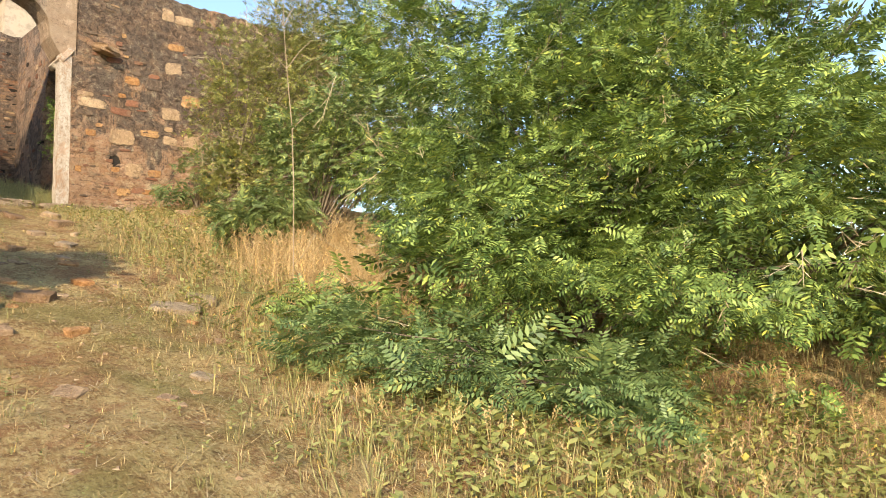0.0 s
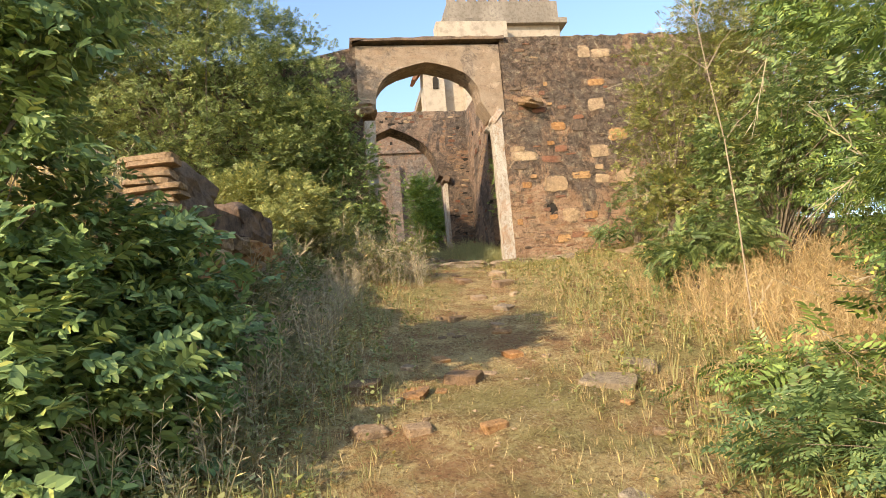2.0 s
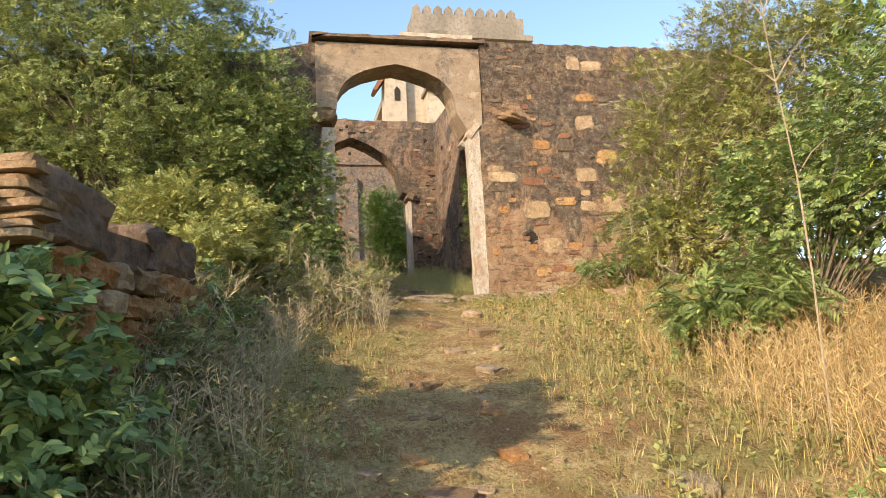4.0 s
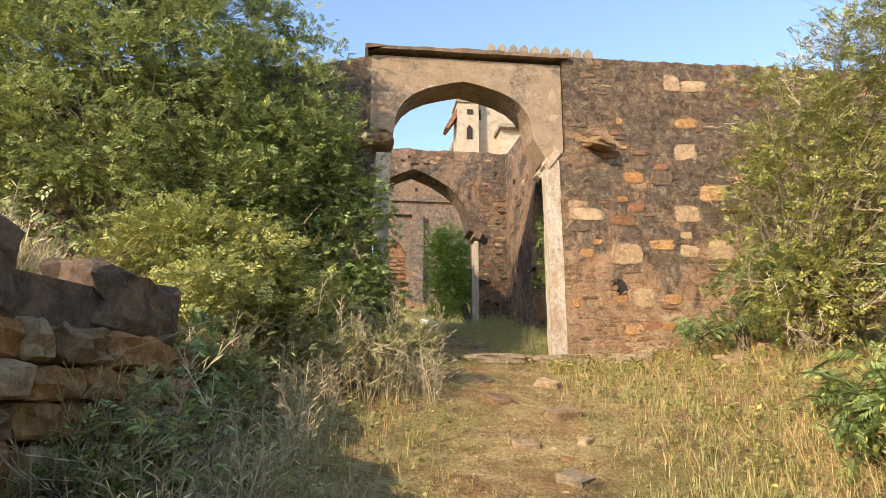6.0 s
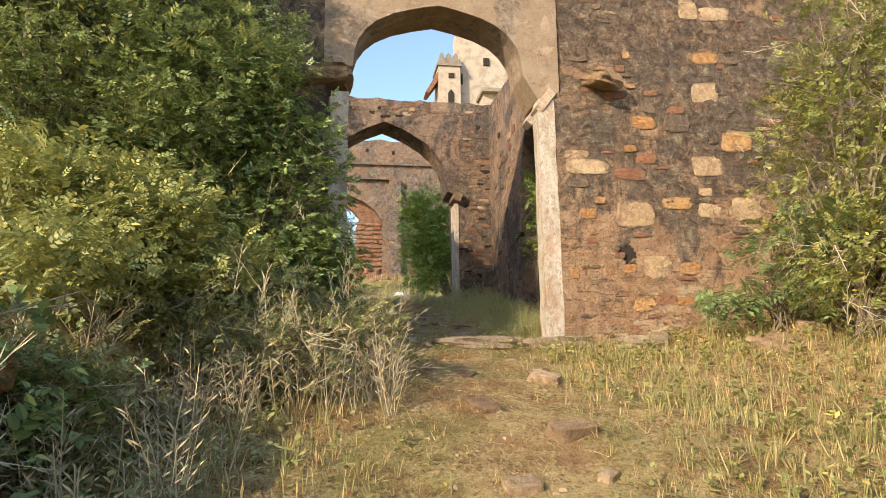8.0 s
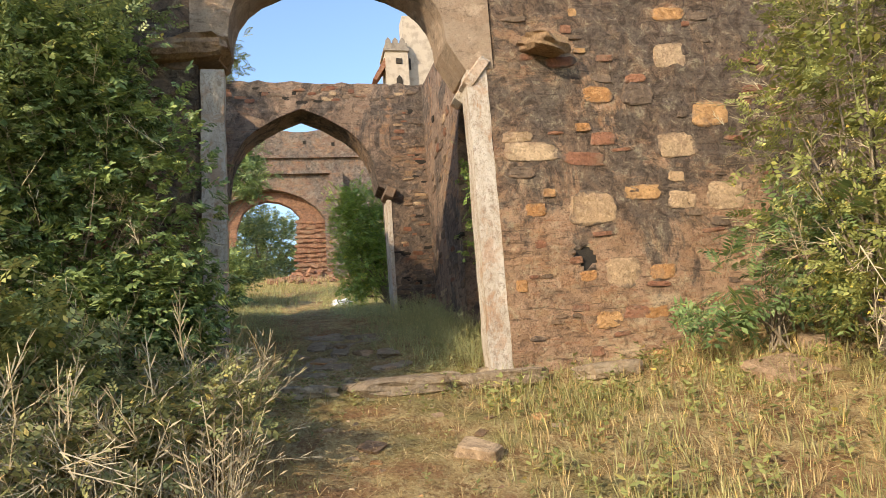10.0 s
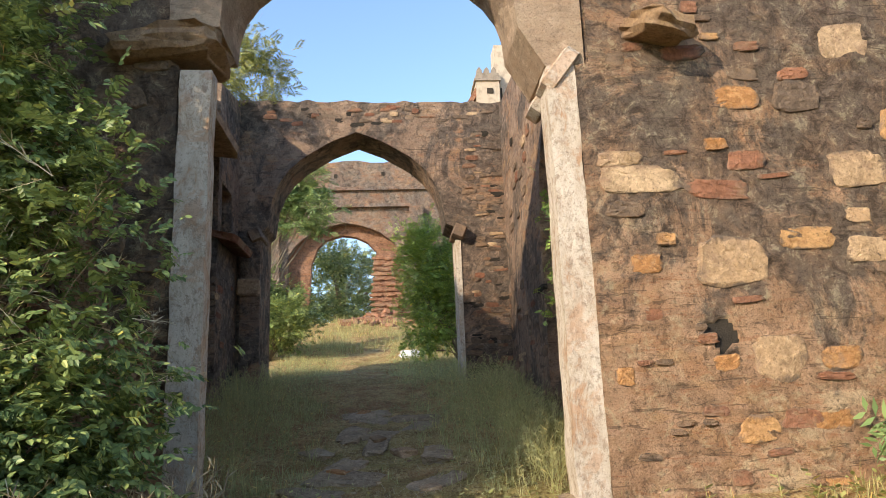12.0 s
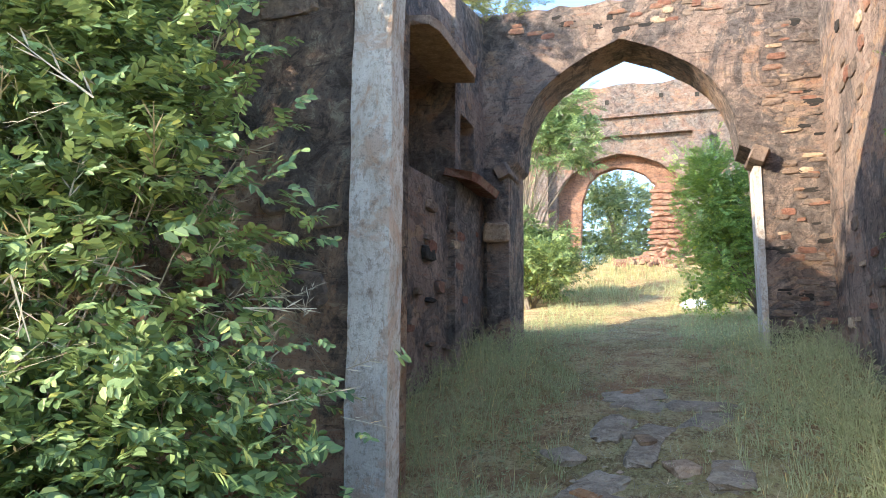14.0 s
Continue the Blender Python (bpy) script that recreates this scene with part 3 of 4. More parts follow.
def side_wall_right():
    g = thing("wall_court_right", "old brick side wall with a pointed niche", "wall", kind="structure")
    line = arch_line(15.3, 0.5, 6.6, ((0, 0), (0.4, 0.16), (0.75, 0.42), (1.0, 0.9)))
    out = [(BACK + 0.05, 3.3), (14.8, 3.3), *line, (15.8, 3.3), (17.80, 3.6), (17.80, 7.75), (BACK + 0.05, 7.55)]
    part("wall_face", slab_x(out, 4.22, 4.558), M_SHADE_TONED, g)
    part("niche_back", box(bmesh.new(), 4.56, 4.8, 14.5, 16.1, 3.3, 7.0), M_BRICKWALL, g)
    return g


def side_wall_left():
    g = thing("wall_court_left", "old side wall with square niches, toned dark for shade", "wall", kind="structure")
    # these faces carry part of the court's shade in their wall colour
    part("wall_face", slab_x([(BACK + 0.2, 3.3), (15.50, 3.3), (15.50, 7.1), (BACK + 0.2, 7.0)], 0.3, 0.93), M_SHADE_TONED, g)
    part("wall_face", slab_x([(15.50, 3.3), (16.75, 3.3), (16.75, 5.75), (15.50, 5.7)], 0.3, 0.90), M_SHADE_TONED, g)
    part("wall_face", slab_x([(15.50, 6.75), (16.75, 6.75), (16.75, 7.4), (15.50, 7.3)], 0.3, 0.93), M_SHADE_TONED, g)
    part("wall_face", slab_x([(16.75, 3.4), (17.8, 3.5), (17.8, 5.85), (16.75, 5.85)], 0.3, 0.97), M_SHADE_TONED, g)
    part("wall_face", slab_x([(16.75, 6.5), (17.8, 6.5), (17.8, 7.8), (16.75, 7.6)], 0.3, 0.97), M_SHADE_TONED, g)
    part("wall_face", slab_x([(17.42, 5.85), (17.8, 5.85), (17.8, 6.5), (17.42, 6.5)], 0.3, 0.97), M_SHADE_TONED, g)
    part("wall_face", slab_x([(16.75, 5.85), (16.92, 5.85), (16.92, 6.5), (16.75, 6.5)], 0.3, 0.97), M_SHADE_TONED, g)
    part("niche_back", box(bmesh.new(), 0.05, 0.298, BACK + 0.2, 18.4, 3.3, 7.3), M_GATE, g)
    bm = rough_block(0.34, 0.95, 0.09, 5, 0.06)
    bm.transform(pose(1.0, 17.2, 5.82, 0, 14, 0))
    part("ledge", bm, M_RED, g, "sloping red stone ledge")
    bm = rough_block(0.4, 1.3, 0.1, 6, 0.06)
    bm.transform(pose(1.0, 16.1, 6.72, 0, 6, 0))
    part("lintel", bm, M_BUFF, g, "projecting stone lintel")
    return g


INNER = second_arch()
RIGHT = side_wall_right()
LEFT = side_wall_left()


# ---- ruin across the inner yard ----
def far_ruin():
    g = thing("wall_far_ruin", "sunlit ruined hall front with a broken brick arch", "wall", kind="structure")
    line = arch_line(1.53, 1.67, 9.38, ((0, 0), (0.3, 0.1), (0.6, 0.3), (0.85, 0.62), (1.0, 0.98)))
    top = worn_edge(14, -9, 11.3, 11.2, 0.4, 0.05, 5)
    part("wall_face", slab([(-9, 5.8), (-0.14, 5.8), *line, (3.2, 5.8), (14, 5.8), *top], 30.0, 30.6), M_FAR, g)
    ragged = [(2.4, 6.0), (2.24, 6.6), (2.36, 6.9), (2.28, 7.4), (2.36, 7.8), (2.3, 8.2), (2.42, 8.55), (2.15, 8.85), (1.8, 9.02), (1.4, 9.08), (0.95, 8.95), (0.68, 8.7), (0.5, 8.2), (0.45, 7.2), (0.36, 6.0)]
    part("broken_infill", slab([(3.3, 6.0), *ragged, (-0.3, 6.0), (-0.3, 9.5), (3.3, 9.5)], 30.3, 30.58), M_BRICKWALL, g, "broken brick filling of the arch")
    part("string_course", box(bmesh.new(), -0.6, 3.5, 29.85, 30.0, 9.82, 9.92), M_FAR, g)
    part("string_course", box(bmesh.new(), -9, 14, 29.9, 30.0, 10.35, 10.45), M_FAR, g)
    for x in (3.4, 6.6, -0.75):
        part("pilaster", box(bmesh.new(), x, x + 0.4, 29.8, 30.0, 5.8, 9.82), M_FAR, g)
    # putlog holes as dark boxes on the face, the shade of their depth painted
    for i, x in enumerate((-1.2, 0.3, 1.2, 2.6, 3.5, 4.9)):
        part("putlog_shade", box(bmesh.new(), x, x + 0.1, 29.985, 30.05, 10.75 + 0.06 * (i % 2), 10.87 + 0.06 * (i % 2)), M_OPENING_SHADE, g)
    return g


far_ruin()


# ---- palace on the height ----
def palace():
    g = thing("palace_building", "pale limewashed palace with a battlemented parapet", "building")
    part("wall", box(bmesh.new(), 12.6, 22.9, 62, 90, 5, 31.4), M_PALACE, g)
    part("cornice", box(bmesh.new(), 12.0, 23.5, 61.4, 90.6, 31.4, 31.9), M_PALACE_OLD, g)
    part("parapet", box(bmesh.new(), 12.6, 22.9, 62, 90, 31.9, 33.8), M_PALACE_OLD, g)
    x = 12.62
    while x < 22.3:
        part("merlon", slab([(x, 33.8), (x + 0.72, 33.8), (x + 0.72, 34.3), (x + 0.36, 34.62), (x, 34.3)], 62, 62.5), M_PALACE_OLD, g)
        x += 0.98
    part("wall", box(bmesh.new(), 11.15, 17.5, 60.4, 62.1, 5, 31.1), M_PALACE, g)
    part("wall", box(bmesh.new(), 12.9, 19, 58.5, 60.5, 5, 25.1), M_PALACE, g)
    part("ledge", box(bmesh.new(), 12.7, 19.2, 57.9, 60.6, 25.1, 25.4), M_PALACE_OLD, g)
    bay = part("bay", box(bmesh.new(), 9.55, 11.3, 59.6, 62.0, 5, 27.9), M_PALACE, g, "projecting limewashed bay")
    part("moulding", box(bmesh.new(), 9.42, 11.4, 59.45, 62.1, 27.75, 27.95), M_PALACE_OLD, bay)
    part("moulding", box(bmesh.new(), 9.6, 11.3, 59.65, 62.0, 27.95, 28.45), M_PALACE_OLD, bay)
    for x in (9.65, 10.2, 10.75):
        part("finial", slab([(x, 28.45), (x + 0.4, 28.45), (x + 0.4, 28.7), (x + 0.2, 28.95), (x, 28.7)], 59.7, 60.0), M_PALACE_OLD, bay)
    # windows are solid dark fronts; the unlit rooms are only painted
    part("window", slab([(10.3, 24.6), (10.3, 25.5), (10.52, 25.8), (10.75, 25.5), (10.75, 24.6)], 59.5, 59.62), M_OPENING_SHADE, bay, "dark arched window")
    part("window", box(bmesh.new(), 10.35, 10.8, 59.5, 59.62, 26.75, 27.15), M_OPENING_SHADE, bay, "dark square window")
    part("window", box(bmesh.new(), 13.35, 13.85, 60.3, 60.42, 28.3, 28.95), M_OPENING_SHADE, g, "dark square window")
    part("window", box(bmesh.new(), 11.5, 11.62, 60.3, 60.42, 26.6, 27.5), M_OPENING_SHADE, g, "dark slit window")
    part("eave", slab([(8.55, 25.6), (9.5, 27.3), (9.6, 27.2), (9.55, 26.6), (8.8, 25.5)], 59.8, 61.4), M_RED, bay, "sloping red eave")
    return g


palace()


# ---- plants ----
def cluster_points(blobs, clusters, per, spread, shell=0.55, depth=0.3, flat=0.7):
    """Places of sprays, gathered in flattened clumps through the outer part of some ellipsoids, with shaded hollows between them."""
    vol = np.array([b[3] * b[4] * b[5] for b in blobs]) ** 0.75
    pick = RNG.choice(len(blobs), clusters, p=vol / vol.sum())
    b = np.array(blobs, float)[pick]
    d = RNG.normal(size=(clusters, 3))
    d /= np.linalg.norm(d, axis=1)[:, None]
    r = (shell + (1 - shell) * RNG.uniform(0, 1, clusters) ** 0.5) * RNG.uniform(0.85, 1.12, clusters)
    c = b[:, :3] + d * r[:, None] * b[:, 3:6]
    hollow = np.sin(4.3 * c[:, 0] + 1.7 * np.sin(3.1 * c[:, 2])) * np.sin(4.7 * c[:, 1] + 1.5 * np.sin(2.7 * c[:, 0])) + 0.8 * np.sin(5.6 * c[:, 2] + 2.1 * np.sin(2.3 * c[:, 1]))
    r = r * (1 - depth * ease(0.0, 0.9, -hollow))
    c = b[:, :3] + d * r[:, None] * b[:, 3:6]
    pts = np.repeat(c, per, 0) + RNG.normal(size=(clusters * per, 3)) * np.array((spread, spread, spread * flat))
    out = np.repeat(d, per, 0)
    ok = pts[:, 2] > height(pts[:, 0], pts[:, 1]) + 0.02
    return pts[ok], out[ok], c


def spray_frames(out, rise_by=0.15, loose=0.7):
    """Frames that point outwards from the crown with some scatter."""
    n = len(out)
    x = out + RNG.normal(size=(n, 3)) * loose
    x[:, 2] = x[:, 2] * 0.6 + rise_by
    x /= np.linalg.norm(x, axis=1)[:, None]
    up = np.stack([RNG.normal(0, 0.5, n), RNG.normal(0, 0.5, n), np.ones(n)], 1) + 0.6 * out
    y = np.cross(up, x)
    y /= np.linalg.norm(y, axis=1)[:, None] + 1e-9
    return np.stack([x, y, np.cross(x, y)], 2)


def bush(name, label, base, blobs, clusters, per, spread, pattern, size, mat, stems=9, stem_r=0.025, droop=0.15, loose=0.7, shell=0.55, bark=None, category="bush", extra=(), depth=0.3, flat=0.7):
    """A shrub: stems that fork towards the clumps, and a crown of many small sprays."""
    g = thing(name, label, category, at=(base[0], base[1], hz(base[0], base[1]) - 0.03))
    off = np.array(g.location)
    pts, out, centres = cluster_points(blobs, clusters, per, spread, shell, depth, flat)
    me = scatter_mesh("crown", PATTERN[pattern], pts - off, spray_frames(out, droop, loose), RNG.uniform(0.65, 1.25, len(pts)) * size, mat)
    new("crown", me).parent = g
    p3, o3, _ = cluster_points([(*b[:3], *(v * 0.55 for v in b[3:])) for b in blobs], max(12, clusters // 3), 8, 0.16, 0.2)
    me = scatter_mesh("inner_crown", PATTERN[pattern], p3 - off, spray_frames(o3, 0.0, 1.2), RNG.uniform(0.7, 1.3, len(p3)) * size * (1.1 if pattern == "broad" else 1.7), mat)
    new("inner_crown", me).parent = g
    for pat2, n2, size2, mat2 in extra:
        p2, o2, _ = cluster_points(blobs, n2, 14, spread * 1.2, shell)
        me = scatter_mesh("twig_mass", PATTERN[pat2], p2 - off, spray_frames(o2, droop, 1.2), RNG.uniform(0.6, 1.3, len(p2)) * size2, mat2)
        mass = new("twig_mass", me)
        mass.parent = g
        tagged(mass, kind="stuff")
    pick = RNG.choice(len(centres), min(len(centres), stems * 5), replace=False)
    order = np.argsort(np.arctan2(centres[pick][:, 1] - base[1], centres[pick][:, 0] - base[0]))
    for k in range(0, len(pick), 5):
        bm = bmesh.new()
        root = Vector((0.12 * math.sin(k * 2.4), 0.12 * math.cos(k * 2.4), 0.0))
        for i, c in enumerate(centres[pick][order][k:k + 5]):
            end = Vector(c - off)
            end.z = max(end.z, 0.15)
            bend = root.lerp(end, 0.4) + Vector((0, 0, 0.18 * end.length)) + Vector(noise.noise_vector(end * 1.3)) * 0.15
            a = [root, root.lerp(bend, 0.6) + Vector((0, 0, 0.05)), bend, bend.lerp(end, 0.55) + Vector(noise.noise_vector(end * 3.1)) * 0.08, end]
            r = stem_r if i == 0 else stem_r * 0.5
            tube(bm, a, r, r * 0.2, 5)
        part("stem", bm, bark or M_BARK, g)
    return g


def sweep(name, label, spots, pattern, size, mat, category="grass", lean=0.35):
    """Low plants that nobody could count, standing on the ground."""
    x, y = spots[:, 0], spots[:, 1]
    z = height(x, y) - 0.015
    n = len(x)
    a = RNG.uniform(0, 2 * np.pi, n)
    up = np.stack([RNG.normal(0, lean * 0.5, n), RNG.normal(0, lean * 0.5, n), np.ones(n)], 1)
    up /= np.linalg.norm(up, axis=1)[:, None]
    xa = np.stack([np.cos(a), np.sin(a), np.zeros(n)], 1)
    ya = np.cross(up, xa)
    ya /= np.linalg.norm(ya, axis=1)[:, None]
    fr = np.stack([np.cross(ya, up), ya, up], 2)
    sz = size * RNG.uniform(0.5, 1.3, n) * (spots[:, 2] if spots.shape[1] > 2 else 1)
    me = scatter_mesh(name, PATTERN[pattern], np.stack([x, y, z], 1), fr, sz, mat)
    return tagged(new(name, me), label, category, kind="stuff")


def spots(n, x0, x1, y0, y1, keep):
    """Places in a rectangle, thinned by keep(x, y), which also gives the size."""
    x, y = RNG.uniform(x0, x1, n), RNG.uniform(y0, y1, n)
    k = keep(x, y)
    patch = 0.5 + 0.5 * np.sin(2.3 * x + 1.1 * np.sin(1.9 * y)) * np.sin(1.8 * y + 1.3 * np.sin(1.4 * x))
    ok = RNG.uniform(0, 1, n) < k * (0.35 + 0.65 * patch)
    return np.stack([x[ok], y[ok], (0.5 + 0.5 * k[ok])], 1)


def track(y):
    """The middle of the trodden way."""
    return np.interp(y, (-2, 0, 3, 6, 9, 12, 14, 18, 30), (-0.3, 0.3, 1.1, 1.9, 2.4, 2.7, 2.7, 2.4, 2.2))


# shrubs to the right of the way
bush("acacia_shrub", "spreading bright green acacia shrub with feathery leaves", (5.3, 3.8),
     [(4.9, 3.6, 2.3, 1.6, 1.6, 1.3), (5.3, 4.9, 3.7, 1.7, 1.7, 1.5), (4.1, 4.5, 1.7, 0.9, 0.9, 0.6), (5.4, 2.3, 2.4, 1.5, 1.4, 1.5), (5.9, 3.4, 4.3, 1.7, 1.7, 1.4), (3.6, 4.9, 1.55, 0.7, 0.6, 0.3), (4.1, 3.5, 1.9, 0.7, 0.8, 0.7)],
     420, 46, 0.18, "feather", 0.15, L_ACACIA, 8, 0.02, 0.0, 0.6, 0.72, None, "bush", (("twig", 30, 0.3, L_DRY),), 0.35, 0.33)
bush("acacia_shrub", "dense acacia thicket with shaded inner twigs", (7.0, 3.0),
     [(7.2, 3.0, 2.6, 2.0, 2.4, 2.6), (7.6, 5.0, 3.6, 2.0, 2.0, 2.6), (6.8, 1.0, 2.2, 1.5, 1.5, 2.2), (7.2, 3.2, 5.2, 1.9, 2.2, 1.3)],
     240, 20, 0.24, "feather", 0.25, L_ACACIA, 8, 0.03, 0.0, 0.8, 0.4, None, "bush", (("twig", 30, 0.4, L_DRY),))
bush("thorn_shrub", "tall twiggy olive-green thorn shrub against the wall", (6.2, 11.6),
     [(6.2, 11.5, 5.2, 0.9, 1.0, 1.7), (7.2, 10.7, 5.8, 1.5, 1.3, 2.2), (6.1, 11.2, 4.0, 0.75, 0.9, 0.8), (7.0, 9.9, 4.3, 1.2, 1.1, 1.1), (8.2, 9.8, 6.0, 1.6, 1.6, 2.2)],
     720, 21, 0.13, "small", 0.112, L_OLIVE, 16, 0.03, 0.2, 0.9, 0.45, None, "bush", (("twig", 240, 0.3, L_DRY),))
bush("leafy_shrub", "green leafy shrub beside dry grass", (6.0, 8.7),
     [(5.8, 8.8, 3.8, 0.8, 0.7, 0.7), (6.6, 8.0, 4.2, 1.1, 1.0, 1.2)], 170, 17, 0.13, "broad", 0.12, L_VINE, 9, 0.018, 0.0)
bush("leafy_shrub", "dense green leafy shrub behind golden weeds", (6.7, 6.6), [(6.6, 6.7, 3.1, 1.2, 0.9, 1.1)], 90, 17, 0.13, "broad", 0.13, L_VINE, 6, 0.014)
bush("fern_shrub", "drooping bright green pinnate shrub", (4.9, 8.7),
     [(4.75, 8.7, 2.8, 0.4, 0.35, 0.3), (5.2, 8.4, 2.95, 0.45, 0.4, 0.3)], 75, 10, 0.1, "frond", 0.14, L_VINE, 6, 0.012, 0.1)
bush("feathery_shrub", "low blue-green feathery shrub at the wall foot", (5.9, 12.4),
     [(5.6, 12.5, 3.9, 0.5, 0.35, 0.3), (6.2, 12.2, 4.2, 0.6, 0.5, 0.5)], 34, 9, 0.1, "feather", 0.22, L_ACACIA_BLUE, 6, 0.012, 0.0)
bush("feathery_shrub", "low blue-green feathery shrub spreading over dry grass", (3.7, 3.2),
     [(3.5, 3.4, 1.1, 0.65, 0.6, 0.3), (4.1, 2.7, 1.0, 0.6, 0.5, 0.35), (3.2, 4.2, 1.3, 0.5, 0.5, 0.22)], 110, 15, 0.11, "feather", 0.17, L_ACACIA_BLUE, 8, 0.012, 0.0)
bush("thicket", "dense green scrub closing the view", (9.0, 7.0),
     [(9.2, 7.0, 3.6, 2.0, 2.2, 2.2), (9.6, 3.5, 3.0, 2.0, 2.2, 2.4), (8.8, 0.8, 2.0, 1.8, 2.0, 2.0)], 170, 18, 0.3, "broad", 0.26, L_VINE, 8, 0.03)
# shrubs to the left
bush("broadleaf_shrub", "dense broad-leaved shrub in half shade", (-1.2, 4.7),
     [(-1.0, 4.8, 1.9, 0.9, 0.8, 0.8), (-1.25, 5.1, 3.2, 0.8, 0.7, 0.9), (-0.95, 5.0, 3.95, 0.7, 0.6, 0.5), (-0.55, 5.2, 1.6, 0.55, 0.55, 0.55), (-2.1, 5.2, 2.3, 0.9, 0.8, 1.2), (-0.75, 4.7, 1.35, 0.5, 0.5, 0.45), (-0.4, 5.5, 1.8, 0.5, 0.5, 0.5), (-0.3, 6.2, 2.1, 0.45, 0.5, 0.4), (-0.2, 5.9, 2.45, 0.4, 0.4, 0.45), (-0.6, 5.6, 2.6, 0.45, 0.4, 0.45)], 460, 18, 0.12, "broad", 0.16, L_BROAD, 12, 0.02, -0.15)
bush("dense_shrub", "large dark green small-leaved shrub on the bank", (-0.8, 11.9),
     [(0.2, 12.2, 5.6, 0.95, 0.9, 1.4), (-1.2, 11.9, 6.3, 1.5, 1.2, 1.6), (-2.8, 12.2, 6.4, 1.6, 1.0, 1.6), (-4.5, 12.3, 6.6, 1.7, 1.0, 1.8), (0.6, 12.6, 6.3, 0.65, 0.5, 0.9), (-1.5, 12.4, 8.0, 1.5, 1.0, 1.0), (0.1, 12.6, 7.2, 0.7, 0.5, 0.5), (-3.5, 12.6, 8.2, 1.7, 0.7, 1.0), (-2.4, 12.2, 7.6, 1.5, 1.0, 1.2), (-0.6, 12.4, 7.3, 1.0, 0.8, 0.8), (-0.2, 11.8, 5.0, 0.8, 0.6, 0.6), (-1.6, 11.5, 5.1, 1.1, 0.6, 0.8), (-3.1, 11.8, 5.3, 1.2, 0.6, 0.9)],
     1350, 22, 0.11, "small", 0.115, L_DARK, 12, 0.02, 0.15, 0.8, 0.78, None, "bush", (), 0.2, 0.6)
bush("creeper", "leafy green creeper hanging over the gate's white jamb", (0.9, 12.5),
     [(1.12, 12.35, 4.4, 0.6, 0.4, 1.35), (0.8, 12.1, 3.7, 0.6, 0.4, 0.5), (0.5, 12.4, 5.3, 0.8, 0.45, 0.8), (0.15, 12.1, 4.3, 0.7, 0.4, 0.7), (1.15, 12.3, 3.8, 0.5, 0.4, 0.5)], 420, 22, 0.11, "broad", 0.088, L_VINE, 8, 0.012, -0.1, 0.8, 0.7, M_TWIG, "creeper", (("twig", 60, 0.22, L_DRY),), 0.15)
bush("herb_bank", "yellow-green herbs and creeper covering the bank", (-0.9, 10.3),
     [(-0.15, 10.6, 4.1, 0.75, 0.5, 0.45), (0.3, 10.9, 3.9, 0.6, 0.5, 0.5), (0.1, 9.9, 3.6, 0.4, 0.4, 0.25), (0.75, 11.1, 3.6, 0.5, 0.45, 0.4)], 320, 21, 0.11, "small", 0.105, L_YELLOW, 6, 0.012, 0.2)
bush("wall_creeper", "leafy creeper over the stone retaining wall", (0.05, 7.6),
     [(0.05, 7.4, 2.1, 0.2, 0.7, 0.25), (0.25, 8.35, 2.55, 0.2, 0.5, 0.3), (0.15, 7.9, 2.3, 0.2, 0.4, 0.3), (-0.1, 6.7, 1.95, 0.25, 0.4, 0.25), (0.25, 9.1, 2.85, 0.25, 0.4, 0.3)], 60, 12, 0.11, "broad", 0.12, L_VINE, 6, 0.01, -0.1, 0.8, 0.4, M_TWIG, "creeper", (("twig", 50, 0.25, L_DRY),))
bush("weed_thicket", "tangled grey-green weeds with dry stalks", (0.6, 10.6),
     [(0.7, 10.7, 3.2, 0.5, 0.6, 0.35), (1.1, 11.6, 3.45, 0.4, 0.6, 0.4), (0.2, 9.6, 2.9, 0.35, 0.6, 0.4), (0.0, 8.2, 2.4, 0.3, 0.9, 0.35), (0.3, 11.2, 3.6, 0.5, 0.5, 0.4), (1.72, 11.3, 3.3, 0.38, 0.5, 0.28), (1.35, 10.7, 3.15, 0.35, 0.5, 0.25)], 420, 13, 0.11, "small", 0.095, L_WEED, 8, 0.008, 0.3, 0.9, 0.3, M_TWIG, "weeds", (("twig", 110, 0.26, L_DRY), ("broad", 10, 0.07, L_VINE)))
# plants of the inner yard
bush("young_tree", "sunlit light green sapling beside the inner arch", (4.0, 20.4),
     [(3.35, 20.3, 6.2, 0.42, 0.5, 0.7), (3.4, 20.2, 5.35, 0.42, 0.5, 0.55), (3.9, 20.6, 5.9, 0.6, 0.6, 1.0)], 170, 22, 0.12, "small", 0.13, L_BRIGHT, 8, 0.02, 0.2)
bush("yard_shrub", "dark shrub by the yard wall", (0.6, 22.5), [(0.8, 22.5, 5.6, 0.6, 0.7, 0.5), (0.2, 23.2, 6.0, 0.8, 0.8, 0.7)], 160, 20, 0.12, "small", 0.15, L_VINE, 6, 0.02)
bush("slender_tree", "slender tree with thin feathery crown over the yard", (0.2, 23.5), [(0.9, 23.2, 7.9, 0.9, 0.7, 0.6), (0.6, 23.4, 8.6, 0.9, 0.8, 0.6)], 90, 12, 0.16, "feather", 0.22, L_ACACIA_BLUE, 6, 0.03, category="tree")
